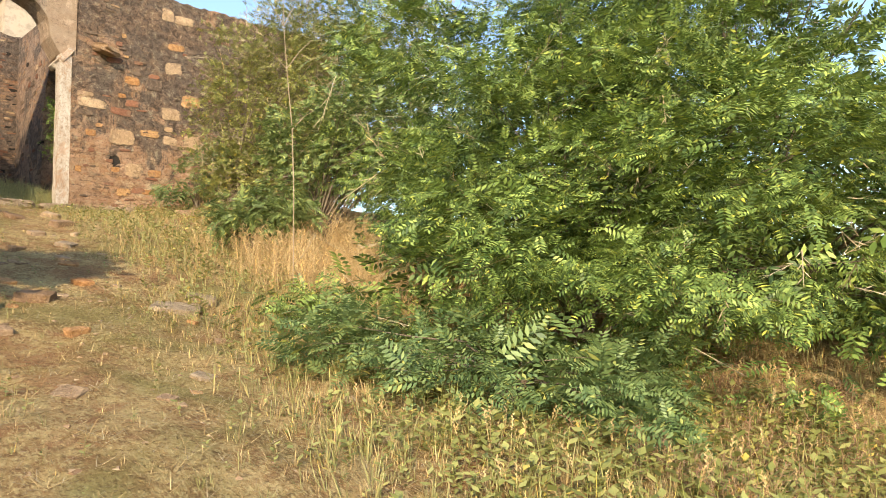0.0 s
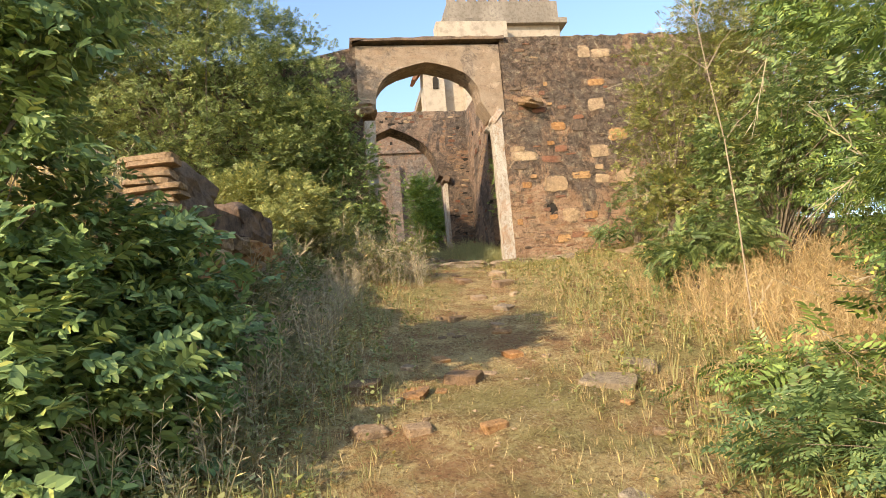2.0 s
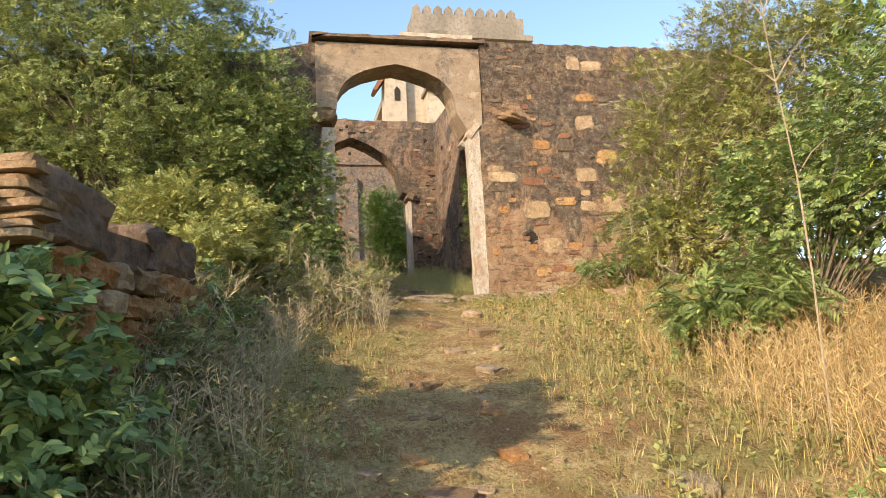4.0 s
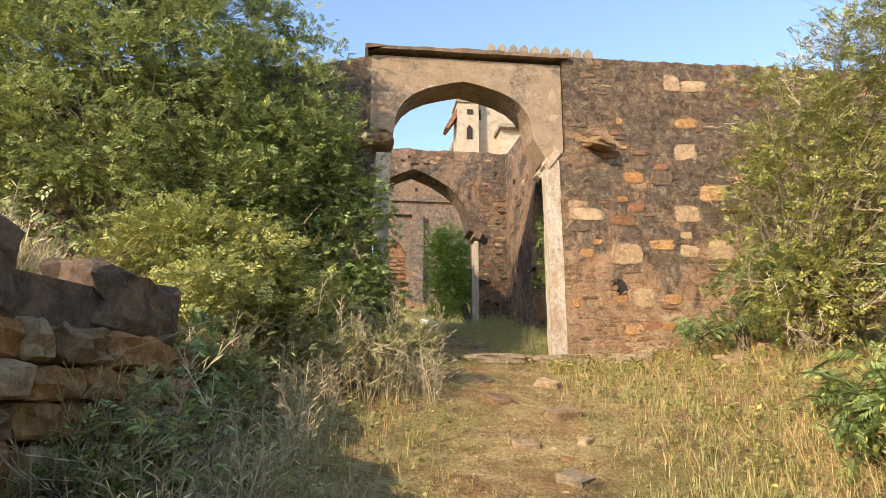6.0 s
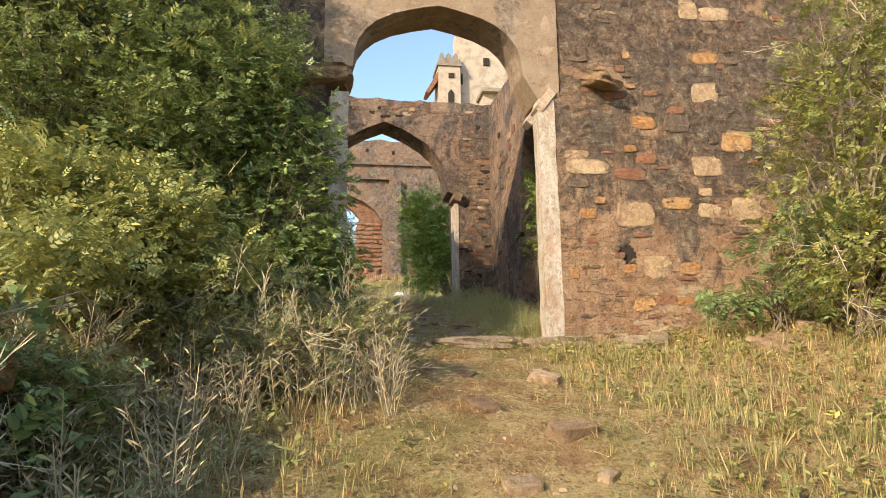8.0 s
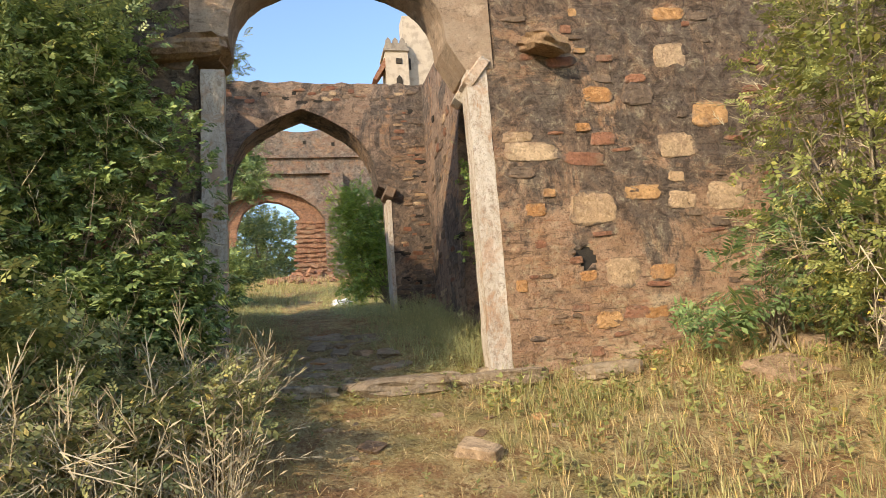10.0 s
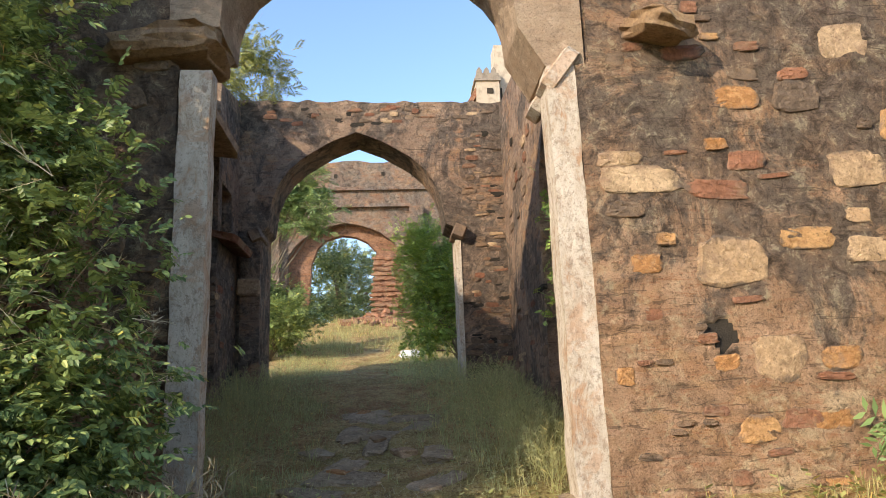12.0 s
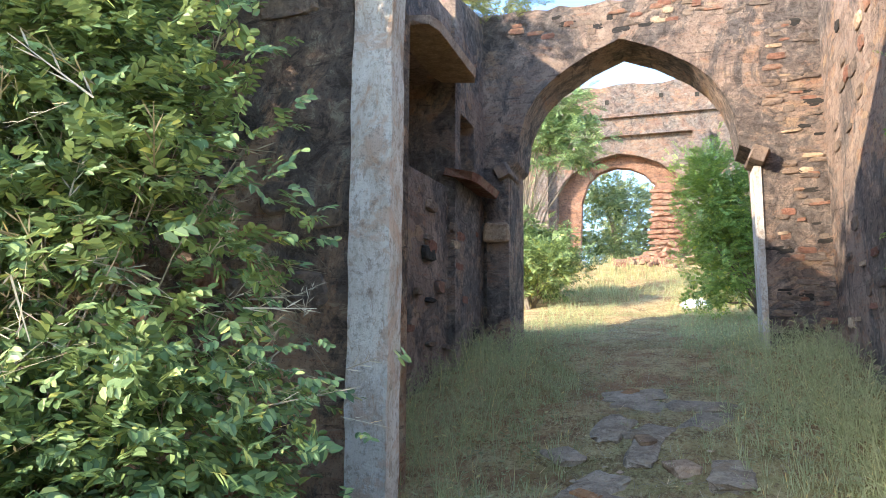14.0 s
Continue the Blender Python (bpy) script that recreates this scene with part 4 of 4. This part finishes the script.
bush("far_tree", "leafy tree seen beyond the broken arch", (0.9, 38), [(0.6, 38, 9.4, 1.8, 1.6, 1.4), (2.2, 39, 8.0, 2.0, 1.6, 1.0), (0.9, 37, 7.4, 1.2, 1.0, 0.8), (3.4, 40, 9.0, 1.8, 1.6, 1.6), (0.8, 33.5, 7.7, 1.1, 0.8, 1.3), (0.85, 32.0, 7.3, 0.7, 0.45, 1.1), (1.3, 32.2, 8.6, 1.0, 0.45, 0.5), (1.0, 33.8, 9.0, 1.2, 0.8, 0.6)], 240, 24, 0.26, "small", 0.26, L_DARK, 8, 0.07, 0.1, category="tree")
bush("wall_plant", "green plant rooted on the broken wall top", (0.95, 18.1), [(1.2, 18.1, 8.45, 0.28, 0.3, 0.5), (1.05, 17.9, 7.9, 0.45, 0.3, 0.14), (0.85, 18.0, 8.6, 0.3, 0.3, 0.45), (0.6, 17.4, 7.9, 0.4, 0.4, 0.25)], 70, 14, 0.1, "feather", 0.13, L_OLIVE, 5, 0.012, category="plant")

# grasses
def off_track(x, y):
    return ease(0.1, 1.2, np.abs(x - track(y)))


def open_bank(x, y):
    return ease(-0.5, 0.3, x - wall_line(y)) * 0.9 + 0.1


sweep("straw_litter", "trodden straw lying on the earth", spots(15000, -1.5, 5.5, 0.6, 13.2, lambda x, y: 0.95 + 0 * x), "mat", 0.085, L_STRAW)
sweep("earth_clods", "small clods and chips of stone on the track", spots(5200, -1.2, 5.0, 0.8, 15.5, lambda x, y: 0.25 + 0.75 * (1 - off_track(x, y))), "chip", 0.026, L_CLOD, "gravel", 0.5)
sweep("dry_grass", "short dry straw grass", spots(12000, -2.5, 7, 0.6, 13.0, lambda x, y: (0.25 + 0.75 * off_track(x, y)) * open_bank(x, y)), "tuft", 0.12, L_STRAW)
sweep("mixed_grass", "half-green grass", spots(12000, -2.5, 7, 1.0, 13.2, lambda x, y: (0.06 + 0.94 * off_track(x, y)) * open_bank(x, y)), "tuft", 0.17, L_GRASS)
sweep("low_herbs", "small green herbs among the straw", spots(7000, -2.0, 6.5, 1.0, 13.2, lambda x, y: 0.08 + 0.92 * off_track(x, y)), "herb", 0.15, L_YELLOW, "herbs")
sweep("bank_weeds", "grey-green weeds on the shaded bank", spots(9000, -2.4, 1.3, 4.5, 12.6, lambda x, y: ease(0.7, 1.6, track(y) - x)), "herb", 0.17, L_GREEN, "weeds")
sweep("dry_stalks", "dry branching weed stalks", spots(1500, -2.2, 1.4, 4.6, 12.6, lambda x, y: ease(0.8, 1.8, track(y) - x)), "wisp", 0.5, L_DRY, "weeds")
sweep("bank_straw", "straw-coloured grass on top of the bank", spots(5000, -3, 0.6, 7.0, 11.6, lambda x, y: ease(0.1, 0.5, wall_line(y) - x)), "tuft", 0.3, L_STRAW)
sweep("golden_weeds", "golden dry weeds beside the track", spots(3000, 2.8, 6.4, 4.2, 9.2, lambda x, y: ease(1.6, 2.4, x - track(y))), "wisp", 0.42, L_GOLD, "weeds")
sweep("seed_grass", "dry grass with seed heads", spots(500, 2.4, 6.2, 1.5, 6.0, lambda x, y: ease(0.9, 2.0, x - track(y))), "seed", 0.2, L_STRAW)
sweep("yard_grass", "soft green grass in shade", spots(11000, 0.95, 4.2, 13.7, 27, lambda x, y: 0.2 + 0.8 * ease(0.15, 0.6, np.abs(x - track(y)))), "tuft", 0.13, L_GREEN)
sweep("court_herbs", "small dusty herbs in the shaded court", spots(3000, 0.95, 4.2, 13.6, 22, lambda x, y: 0.1 + 0.9 * ease(0.2, 0.8, np.abs(x - track(y)))), "herb", 0.12, L_GREEN, "herbs")
sweep("yard_weeds", "pale weeds along the court walls", spots(2600, 0.95, 4.2, 13.6, 18, lambda x, y: ease(0.5, 1.1, np.abs(x - track(y)))), "wisp", 0.3, L_GREEN, "weeds")
sweep("yard_straw", "sunlit yellow grass in the yard", spots(4500, -6, 9, 23, 30, lambda x, y: 0.8 + 0 * x), "tuft", 0.3, L_GRASS)
sweep("threshold_stalks", "bare dry stalks beside the steps", spots(620, 0.6, 1.95, 10.2, 12.7, lambda x, y: 0.9 + 0 * x), "wisp", 0.5, L_DRY, "weeds")
sweep("step_weeds", "green weeds growing between the steps", spots(420, 1.5, 4.6, 12.1, 13.7, lambda x, y: 0.7 + 0 * x), "herb", 0.13, L_YELLOW, "weeds")
sweep("leaf_litter", "broken straw and dry leaves on bare earth", spots(6500, -1.8, 4.0, 1.0, 6.5, lambda x, y: 0.9 + 0 * x), "mat", 0.075, L_DRY)
sweep("base_twigs", "reddish dry twigs under the acacia", spots(900, 3.4, 6.0, 1.0, 3.6, lambda x, y: 0.9 + 0 * x), "wisp", 0.26, L_TWIGS, "weeds", 1.2)


def dry_branch():
    g = thing("dry_branch", "pale bare dry branch rising from the scrub", "branch", at=(4.2, 6.62, hz(4.2, 6.62) - 0.05))
    o = Vector(g.location)
    line = [Vector(p) - o for p in ((4.2, 6.62, 1.85), (4.19, 6.6, 2.85), (4.17, 6.6, 3.5), (4.1, 6.6, 4.15), (4.05, 6.58, 4.6), (3.98, 6.5, 5.1))]
    part("stem", tube(bmesh.new(), line, 0.008, 0.003, 6), M_TWIG, g)
    for i, (a, d) in enumerate(((2, (0.35, 0.1, 0.3)), (3, (-0.3, 0.1, 0.25)), (3, (0.25, -0.1, 0.35)), (4, (0.2, 0.1, 0.3)), (4, (-0.2, 0.0, 0.2)))):
        e = line[a] + Vector(d)
        part("twig", tube(bmesh.new(), [line[a], line[a].lerp(e, 0.5) + Vector((0, 0, 0.03)), e], 0.006, 0.002, 5), M_TWIG, g)


dry_branch()
sweep("foot_herbs", "yellow-green herbs before the acacia", spots(2600, 1.6, 5.6, 1.2, 4.6, lambda x, y: ease(1.0, 2.0, x - track(y))), "herb", 0.2, L_YELLOW, "herbs")
sweep("court_litter", "dry straw and leaves on the court path", spots(3600, 1.2, 3.9, 12.6, 21, lambda x, y: 0.9 + 0 * x), "mat", 0.09, L_DRY)
bush("niche_plant", "small green plant growing in the brick niche", (4.4, 15.3), [(4.4, 15.25, 5.6, 0.12, 0.25, 0.5), (4.42, 15.3, 4.9, 0.12, 0.25, 0.4)], 40, 14, 0.08, "small", 0.09, L_BRIGHT, 4, 0.008, 0.2, category="plant")


# ---- stones ----
def stone_shape(seed):
    """A bedded stone of unit width and height, its worn face towards -y and its rim sunk in the wall."""
    r = random.Random(seed)
    n, p = 18, r.uniform(0.38, 0.68)
    ph = [r.uniform(0, 6.3) for _ in range(3)]
    bm = bmesh.new()
    rings = []
    for size, deep in ((1.04, 0.0), (0.95, -0.8), (0.86, -0.95), (0.45, -1.0)):
        ring = []
        for i in range(n):
            a = 2 * math.pi * i / n
            c, v = math.cos(a), math.sin(a)
            k = size * (1 + 0.06 * math.sin(2 * a + ph[0]) + 0.05 * math.sin(3 * a + ph[1]) + 0.05 * math.sin(7 * a + ph[2]) + r.uniform(-0.1, 0.06))
            ring.append(bm.verts.new((0.5 * math.copysign(abs(c) ** p, c) * k, deep * r.uniform(0.86, 1.08), 0.5 * math.copysign(abs(v) ** p, v) * k)))
        rings.append(ring)
    for a, b in zip(rings, rings[1:]):
        for i in range(n):
            j = (i + 1) % n
            bm.faces.new((a[i], a[j], b[j], b[i]))
    bm.faces.new(rings[-1])
    return bm


STONES = {m.name: [mesh_of(stone_shape(i), "stone", m) for i in range(7)] for m in (M_OPENING_SHADE, M_BRICK, B_ORANGE, B_BUFF, B_RED, B_GREY, B_BRICK)}


def set_stone(parent, mat, x, z, w, h, proud, y, seed, turn=0.0, name="stone"):
    """One stone in a wall that faces -y."""
    ob = new(name, STONES[mat.name][seed % 7])
    ob.parent = parent
    ob.matrix_basis = pose(x, y + 0.03, z, 0, turn, 0) @ Matrix.Diagonal((w, proud + 0.03, h, 1))
    return ob


def gate_stones():
    r = random.Random(21)
    known = ((4.87, 4.81, 0.47, 0.29, B_BUFF), (5.36, 4.95, 0.37, 0.14, B_ORANGE), (5.09, 4.22, 0.33, 0.27, B_BUFF), (4.34, 5.34, 0.50, 0.17, B_BUFF), (4.22, 5.48, 0.28, 0.1, B_BUFF), (4.84, 5.27, 0.42, 0.13, B_RED),
             (4.23, 5.15, 0.25, 0.1, B_GREY), (4.47, 4.96, 0.13, 0.08, B_ORANGE), (4.33, 4.81, 0.2, 0.12, B_ORANGE), (4.76, 4.2, 0.17, 0.1, B_ORANGE), (4.85, 5.57, 0.15, 0.08, B_ORANGE), (5.04, 5.46, 0.24, 0.13, B_RED),
             (4.14, 4.14, 0.12, 0.11, B_ORANGE), (4.91, 3.81, 0.26, 0.15, B_ORANGE), (5.18, 3.86, 0.26, 0.12, B_RED), (5.36, 3.85, 0.26, 0.11, B_ORANGE), (5.47, 4.21, 0.27, 0.14, B_ORANGE), (5.77, 5.39, 0.38, 0.23, B_BUFF),
             (5.75, 4.87, 0.28, 0.17, B_BUFF), (5.72, 5.09, 0.18, 0.1, B_BUFF), (5.02, 5.88, 0.32, 0.16, B_ORANGE), (5.43, 5.89, 0.32, 0.2, B_GREY), (5.8, 6.27, 0.34, 0.25, B_BUFF), (5.84, 6.71, 0.36, 0.13, B_ORANGE),
             (5.67, 7.31, 0.24, 0.24, B_BUFF), (6.0, 7.28, 0.4, 0.18, B_BUFF), (5.33, 3.45, 0.22, 0.15, B_ORANGE), (5.99, 3.5, 0.5, 0.2, B_ORANGE), (6.15, 5.7, 0.4, 0.24, B_ORANGE), (6.2, 4.9, 0.4, 0.26, B_BUFF), (4.7, 6.2, 0.3, 0.1, B_RED))
    for i, (x, z, w, h, m) in enumerate(known):
        set_stone(FACE, m, x, z, w * 1.05, h * 1.08, 0.014, FRONT, i, r.uniform(-4, 4))
    z, made = 3.45, 0
    while z < 7.5:
        h = r.choice((0.035, 0.045, 0.055, 0.07, 0.09))
        x = 4.14 + r.uniform(0, 0.2)
        while x < 6.9:
            w = r.uniform(0.08, 0.26)
            clear = all(abs(x + w / 2 - kx) > (w + kw) / 2 or abs(z + h / 2 - kz) > (h + kh) / 2 for kx, kz, kw, kh, _ in known)
            low = z < 4.6
            if clear and r.random() < (0.2 if low else 0.13) and made < 200:
                m = r.choices((B_ORANGE, B_BUFF, B_RED, B_GREY, B_BRICK), (1.2, 1, 2, 3, 3) if low else (0.4, 0.4, 1.4, 4, 2.4))[0]
                set_stone(FACE, m, x + w / 2, z + h / 2, w, h, r.uniform(0.006, 0.022), FRONT, r.randrange(7), r.uniform(-6, 6), "brick" if m is B_BRICK else "stone")
                made += 1
            x += w + r.uniform(0.0, 0.12)
        z += h + 0.012
    # dark sheet in the carved pit, the pit's shade put into its colour
    set_stone(FACE, M_OPENING_SHADE, 4.75, 4.37, 0.26, 0.23, -0.018, FRONT, 5, 20, "hole")
    # pier left of the opening
    for i in range(26):
        set_stone(GATE, r.choice((B_GREY, B_BRICK, B_GREY, B_GREY)), r.uniform(0.2, 1.42), r.uniform(3.6, 6.6), r.uniform(0.15, 0.34), r.uniform(0.07, 0.2), 0.02, FRONT + 0.06, i, r.uniform(-5, 5))
    # loose facing stones of the inner arch wall
    for i in range(130):
        x = r.choice((r.uniform(3.76, 4.18), r.uniform(3.76, 4.18), r.uniform(1.3, 4.1)))
        z = r.uniform(4.4, 7.7) if x > 3.72 else r.uniform(7.5, 7.75)
        # holes here are flush near-black patches, painted shade without any depth
        m = r.choices((M_OPENING_SHADE, B_GREY, B_BRICK, B_RED, B_BUFF), (2.5, 5, 2, 1, 0.6))[0]
        set_stone(INNER, m, x, z, r.uniform(0.07, 0.22), r.uniform(0.025, 0.08), 0.004 if m is M_OPENING_SHADE else r.uniform(0.004, 0.018), 17.8, i, r.uniform(-6, 6), "hole" if m is M_OPENING_SHADE else "stone")
    # facing stones of the court's side walls
    for wall, x, turn in ((LEFT, 0.935, 90), (RIGHT, 4.215, -90)):
        for i in range(64):
            y, z = r.uniform(14.3, 17.6), r.uniform(3.9, 7.0)
            if (wall is RIGHT and 14.7 < y < 15.9) or (wall is LEFT and y > 15.3 and z > 5.6):
                continue
            # the few holes among these stones are painted dark, not cut in
            m = r.choices((M_OPENING_SHADE, B_GREY, B_BRICK, B_RED, B_BUFF), (0.7, 5, 2, 1.2, 1.0))[0]
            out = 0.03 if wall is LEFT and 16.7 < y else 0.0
            ob = set_stone(wall, m, 0, 0, r.uniform(0.1, 0.3), r.uniform(0.035, 0.12), 0.012, 0, i, 0, "hole" if m is M_OPENING_SHADE else "stone")
            ob.matrix_basis = pose(x + out, y, z, 0, 0, turn) @ ob.matrix_basis
    # lit stones in the tall niche of the left wall
    for i in range(16):
        ob = set_stone(LEFT, r.choice((B_BUFF, B_ORANGE, B_GREY, B_RED)), 0, 0, r.uniform(0.14, 0.32), r.uniform(0.08, 0.2), 0.02, 0, i, r.uniform(-5, 5))
        ob.matrix_basis = pose(0.3, r.uniform(15.6, 16.6), r.uniform(5.8, 6.7), 0, 0, 90) @ ob.matrix_basis


def steps():
    """Rough flat slabs laid as shallow steps before the threshold."""
    r = random.Random(5)
    g = thing("stone_steps", "worn flat stone steps half buried before the gate", "steps")
    for k, (y, z) in enumerate(((12.35, 3.12), (12.7, 3.21), (13.0, 3.44), (13.55, 3.46))):
        x = 1.55 + r.uniform(0, 0.2)
        end = 4.65 if k == 2 else 4.1
        while x < end:
            w = r.uniform(0.35, 0.8) if k != 2 else r.uniform(0.6, 1.0)
            bm = rough_block(min(w, end + 0.2 - x), r.uniform(0.2, 0.4), 0.13, r.randrange(99), 0.14, 2)
            bm.transform(pose(x + w / 2, y + r.uniform(-0.09, 0.09), z - 0.125 + r.uniform(-0.03, 0.01), r.uniform(-4, 3), r.uniform(-4, 4), r.uniform(-14, 14)))
            part("slab", bm, M_SLAB, g)
            x += w + r.uniform(0.02, 0.2)


def court_flags():
    """Worn flat stones sunk in the path behind the gate."""
    r = random.Random(15)
    for i in range(13):
        y = 13.75 + 0.2 * i + r.uniform(-0.1, 0.1)
        x = float(track(y)) + r.uniform(-0.45, 0.5)
        bm = rough_block(r.uniform(0.22, 0.5), r.uniform(0.16, 0.32), 0.08, i + 70, 0.2, 2)
        ob = solid("flagstone", bm, M_SLAB, "worn pale flagstone sunk in the shaded path", "stone", group="flagstones of the court")
        ob.matrix_basis = pose(x, y, hz(x, y) - 0.06, 11, 0, 0) @ pose(0, 0, 0, r.uniform(-2, 2), r.uniform(-2, 2), r.uniform(0, 180))


def retaining_wall():
    """The stone wall that holds the bank, its top stepping down."""
    r = random.Random(9)
    a, b = Vector((-0.38, 6.75, 0)), Vector((0.2, 8.95, 0))
    d = (b - a).normalized()
    turn = math.degrees(math.atan2(d.y, d.x))
    g = thing("stone_wall", "tumbledown orange stone retaining wall with dark coping", "wall", at=(a.x, a.y, 1.4))
    g.rotation_euler.z = math.radians(turn)
    L = (b - a).length
    core = slab([(0, 0.2), (L, 0.5), (L, 2.0), (0.75, 1.95), (0.0, 1.95)], 0.06, 0.5)
    part("core", core, M_GREY, g)
    z = 0.2
    while z < 1.72:
        h, x = r.uniform(0.15, 0.24), r.uniform(-0.05, 0.0)
        while x < L:
            w = r.uniform(0.2, 0.46)
            bm = rough_block(w * 0.93, 0.3, h * 0.92, r.randrange(999), 0.22, 2)
            bm.transform(pose(x + w / 2, 0.08 + r.uniform(-0.03, 0.05), z, r.uniform(-3, 3), r.uniform(-4, 4), r.uniform(-6, 6)))
            part("stone", bm, r.choice((M_ORANGE, M_ORANGE, M_BUFF, M_EARTH)), g)
            x += w
        z += h
    for x0, x1, z0, z1 in ((0.0, 0.78, 1.74, 2.16), (1.4, L, 1.72, 2.1)):
        bm = rough_block(x1 - x0, 0.42, z1 - z0, int(x0 * 10) + 3, 0.2, 4)
        bm.transform(pose((x0 + x1) / 2, 0.2, z0, 0, 3, 0))
        part("coping", bm, M_GREY, g, "dark weathered coping block")
    for i in range(9):
        bm = rough_block(r.uniform(0.3, 0.5), r.uniform(0.16, 0.24), 0.05, i, 0.1)
        bm.transform(pose(-0.12 + r.uniform(-0.04, 0.04), 0.14 + r.uniform(-0.05, 0.05), 1.72 + 0.05 * i, 0, r.uniform(-3, 3), 90 + r.uniform(-8, 8)))
        part("brick", bm, M_BUFF, g)
    return g


def loose_stones():
    r = random.Random(12)
    rocks = [(0.95, 5.55, 0.2), (2.5, 10.5, 0.2), (2.2, 6.9, 0.14), (2.7, 6.1, 0.3), (3.05, 6.35, 0.22), (1.3, 6.2, 0.17), (0.95, 6.3, 0.2), (1.7, 6.4, 0.2), (1.5, 6.25, 0.1), (1.15, 6.05, 0.09), (1.9, 6.5, 0.12), (2.0, 8.3, 0.16), (5.6, 12.0, 0.42), (6.1, 12.3, 0.3), (2.45, 9.3, 0.14), (2.9, 9.9, 0.2), (2.6, 8.7, 0.18), (2.3, 7.6, 0.15), (3.2, 11.4, 0.2), (2.4, 14.2, 0.13), (2.65, 15.0, 0.12), (2.15, 13.95, 0.11), (2.85, 14.6, 0.14), (2.5, 16.2, 0.1), (3.0, 13.8, 0.12)]
    for i in range(34):
        y = r.uniform(3.5, 12.2)
        rocks.append((float(track(y)) + r.gauss(0.1, 0.65), y, r.choice((0.05, 0.07, 0.1, 0.13))))
    for i, (x, y, s) in enumerate(rocks):
        bm = rough_block(s * r.uniform(1.0, 1.5), s * r.uniform(0.7, 1.1), s * r.uniform(0.28, 0.5), i + 40, 0.2)
        m = r.choice((M_SLAB, M_BUFF, M_BUFF, M_EARTH, M_ORANGE))
        ob = solid("stone", bm, m, "small flat stone half sunk in the track" if s < 0.15 else "weathered sandstone lying in the track", "stone", group="stones of the track")
        ob.matrix_basis = pose(x, y, hz(x, y) - s * 0.16, 14 if y < 13 else 11) @ pose(0, 0, 0, r.uniform(-5, 5), r.uniform(-5, 5), r.uniform(0, 360))


def rubble():
    r = random.Random(3)
    g = thing("rubble_heap", "heap of fallen bricks under the broken arch", "rubble", at=(0, 0, 0))
    for i in range(110):
        x, y = r.gauss(2.6, 0.55), 29.6 - abs(r.gauss(0, 0.45))
        top = max(0.0, 0.55 - 0.5 * abs(x - 2.7) - 0.6 * (29.7 - y))
        bm = rough_block(r.uniform(0.2, 0.4), r.uniform(0.14, 0.24), r.uniform(0.07, 0.14), i, 0.12)
        bm.transform(pose(x, y, hz(x, y) - 0.03 + r.uniform(0, top), r.uniform(-25, 25), r.uniform(-25, 25), r.uniform(0, 360)))
        part("brick", bm, M_BRICK, g)
    for i in range(120):
        z = 6.2 + 2.3 * (i // 8) / 15
        set_stone(g, M_BRICK, 2.36 + (i % 8) * 0.11 + r.uniform(-0.05, 0.05), z + r.uniform(-0.03, 0.03), r.uniform(0.2, 0.34), 0.09, r.uniform(0.02, 0.07), 30.3, i, r.uniform(-4, 4), "brick")


def litter():
    bm = blob(bmesh.new(), (0, 0, 0.07), (0.2, 0.13, 0.08), 3, 0.6, 3)
    ob = solid("plastic_bag", bm, M_LITTER, "crumpled white plastic bag lying on the grass", "litter")
    ob.location = (3.1, 22.1, hz(3.1, 22.1))


retaining_wall()
steps()
court_flags()
loose_stones()
litter()
rubble()
gate_stones()
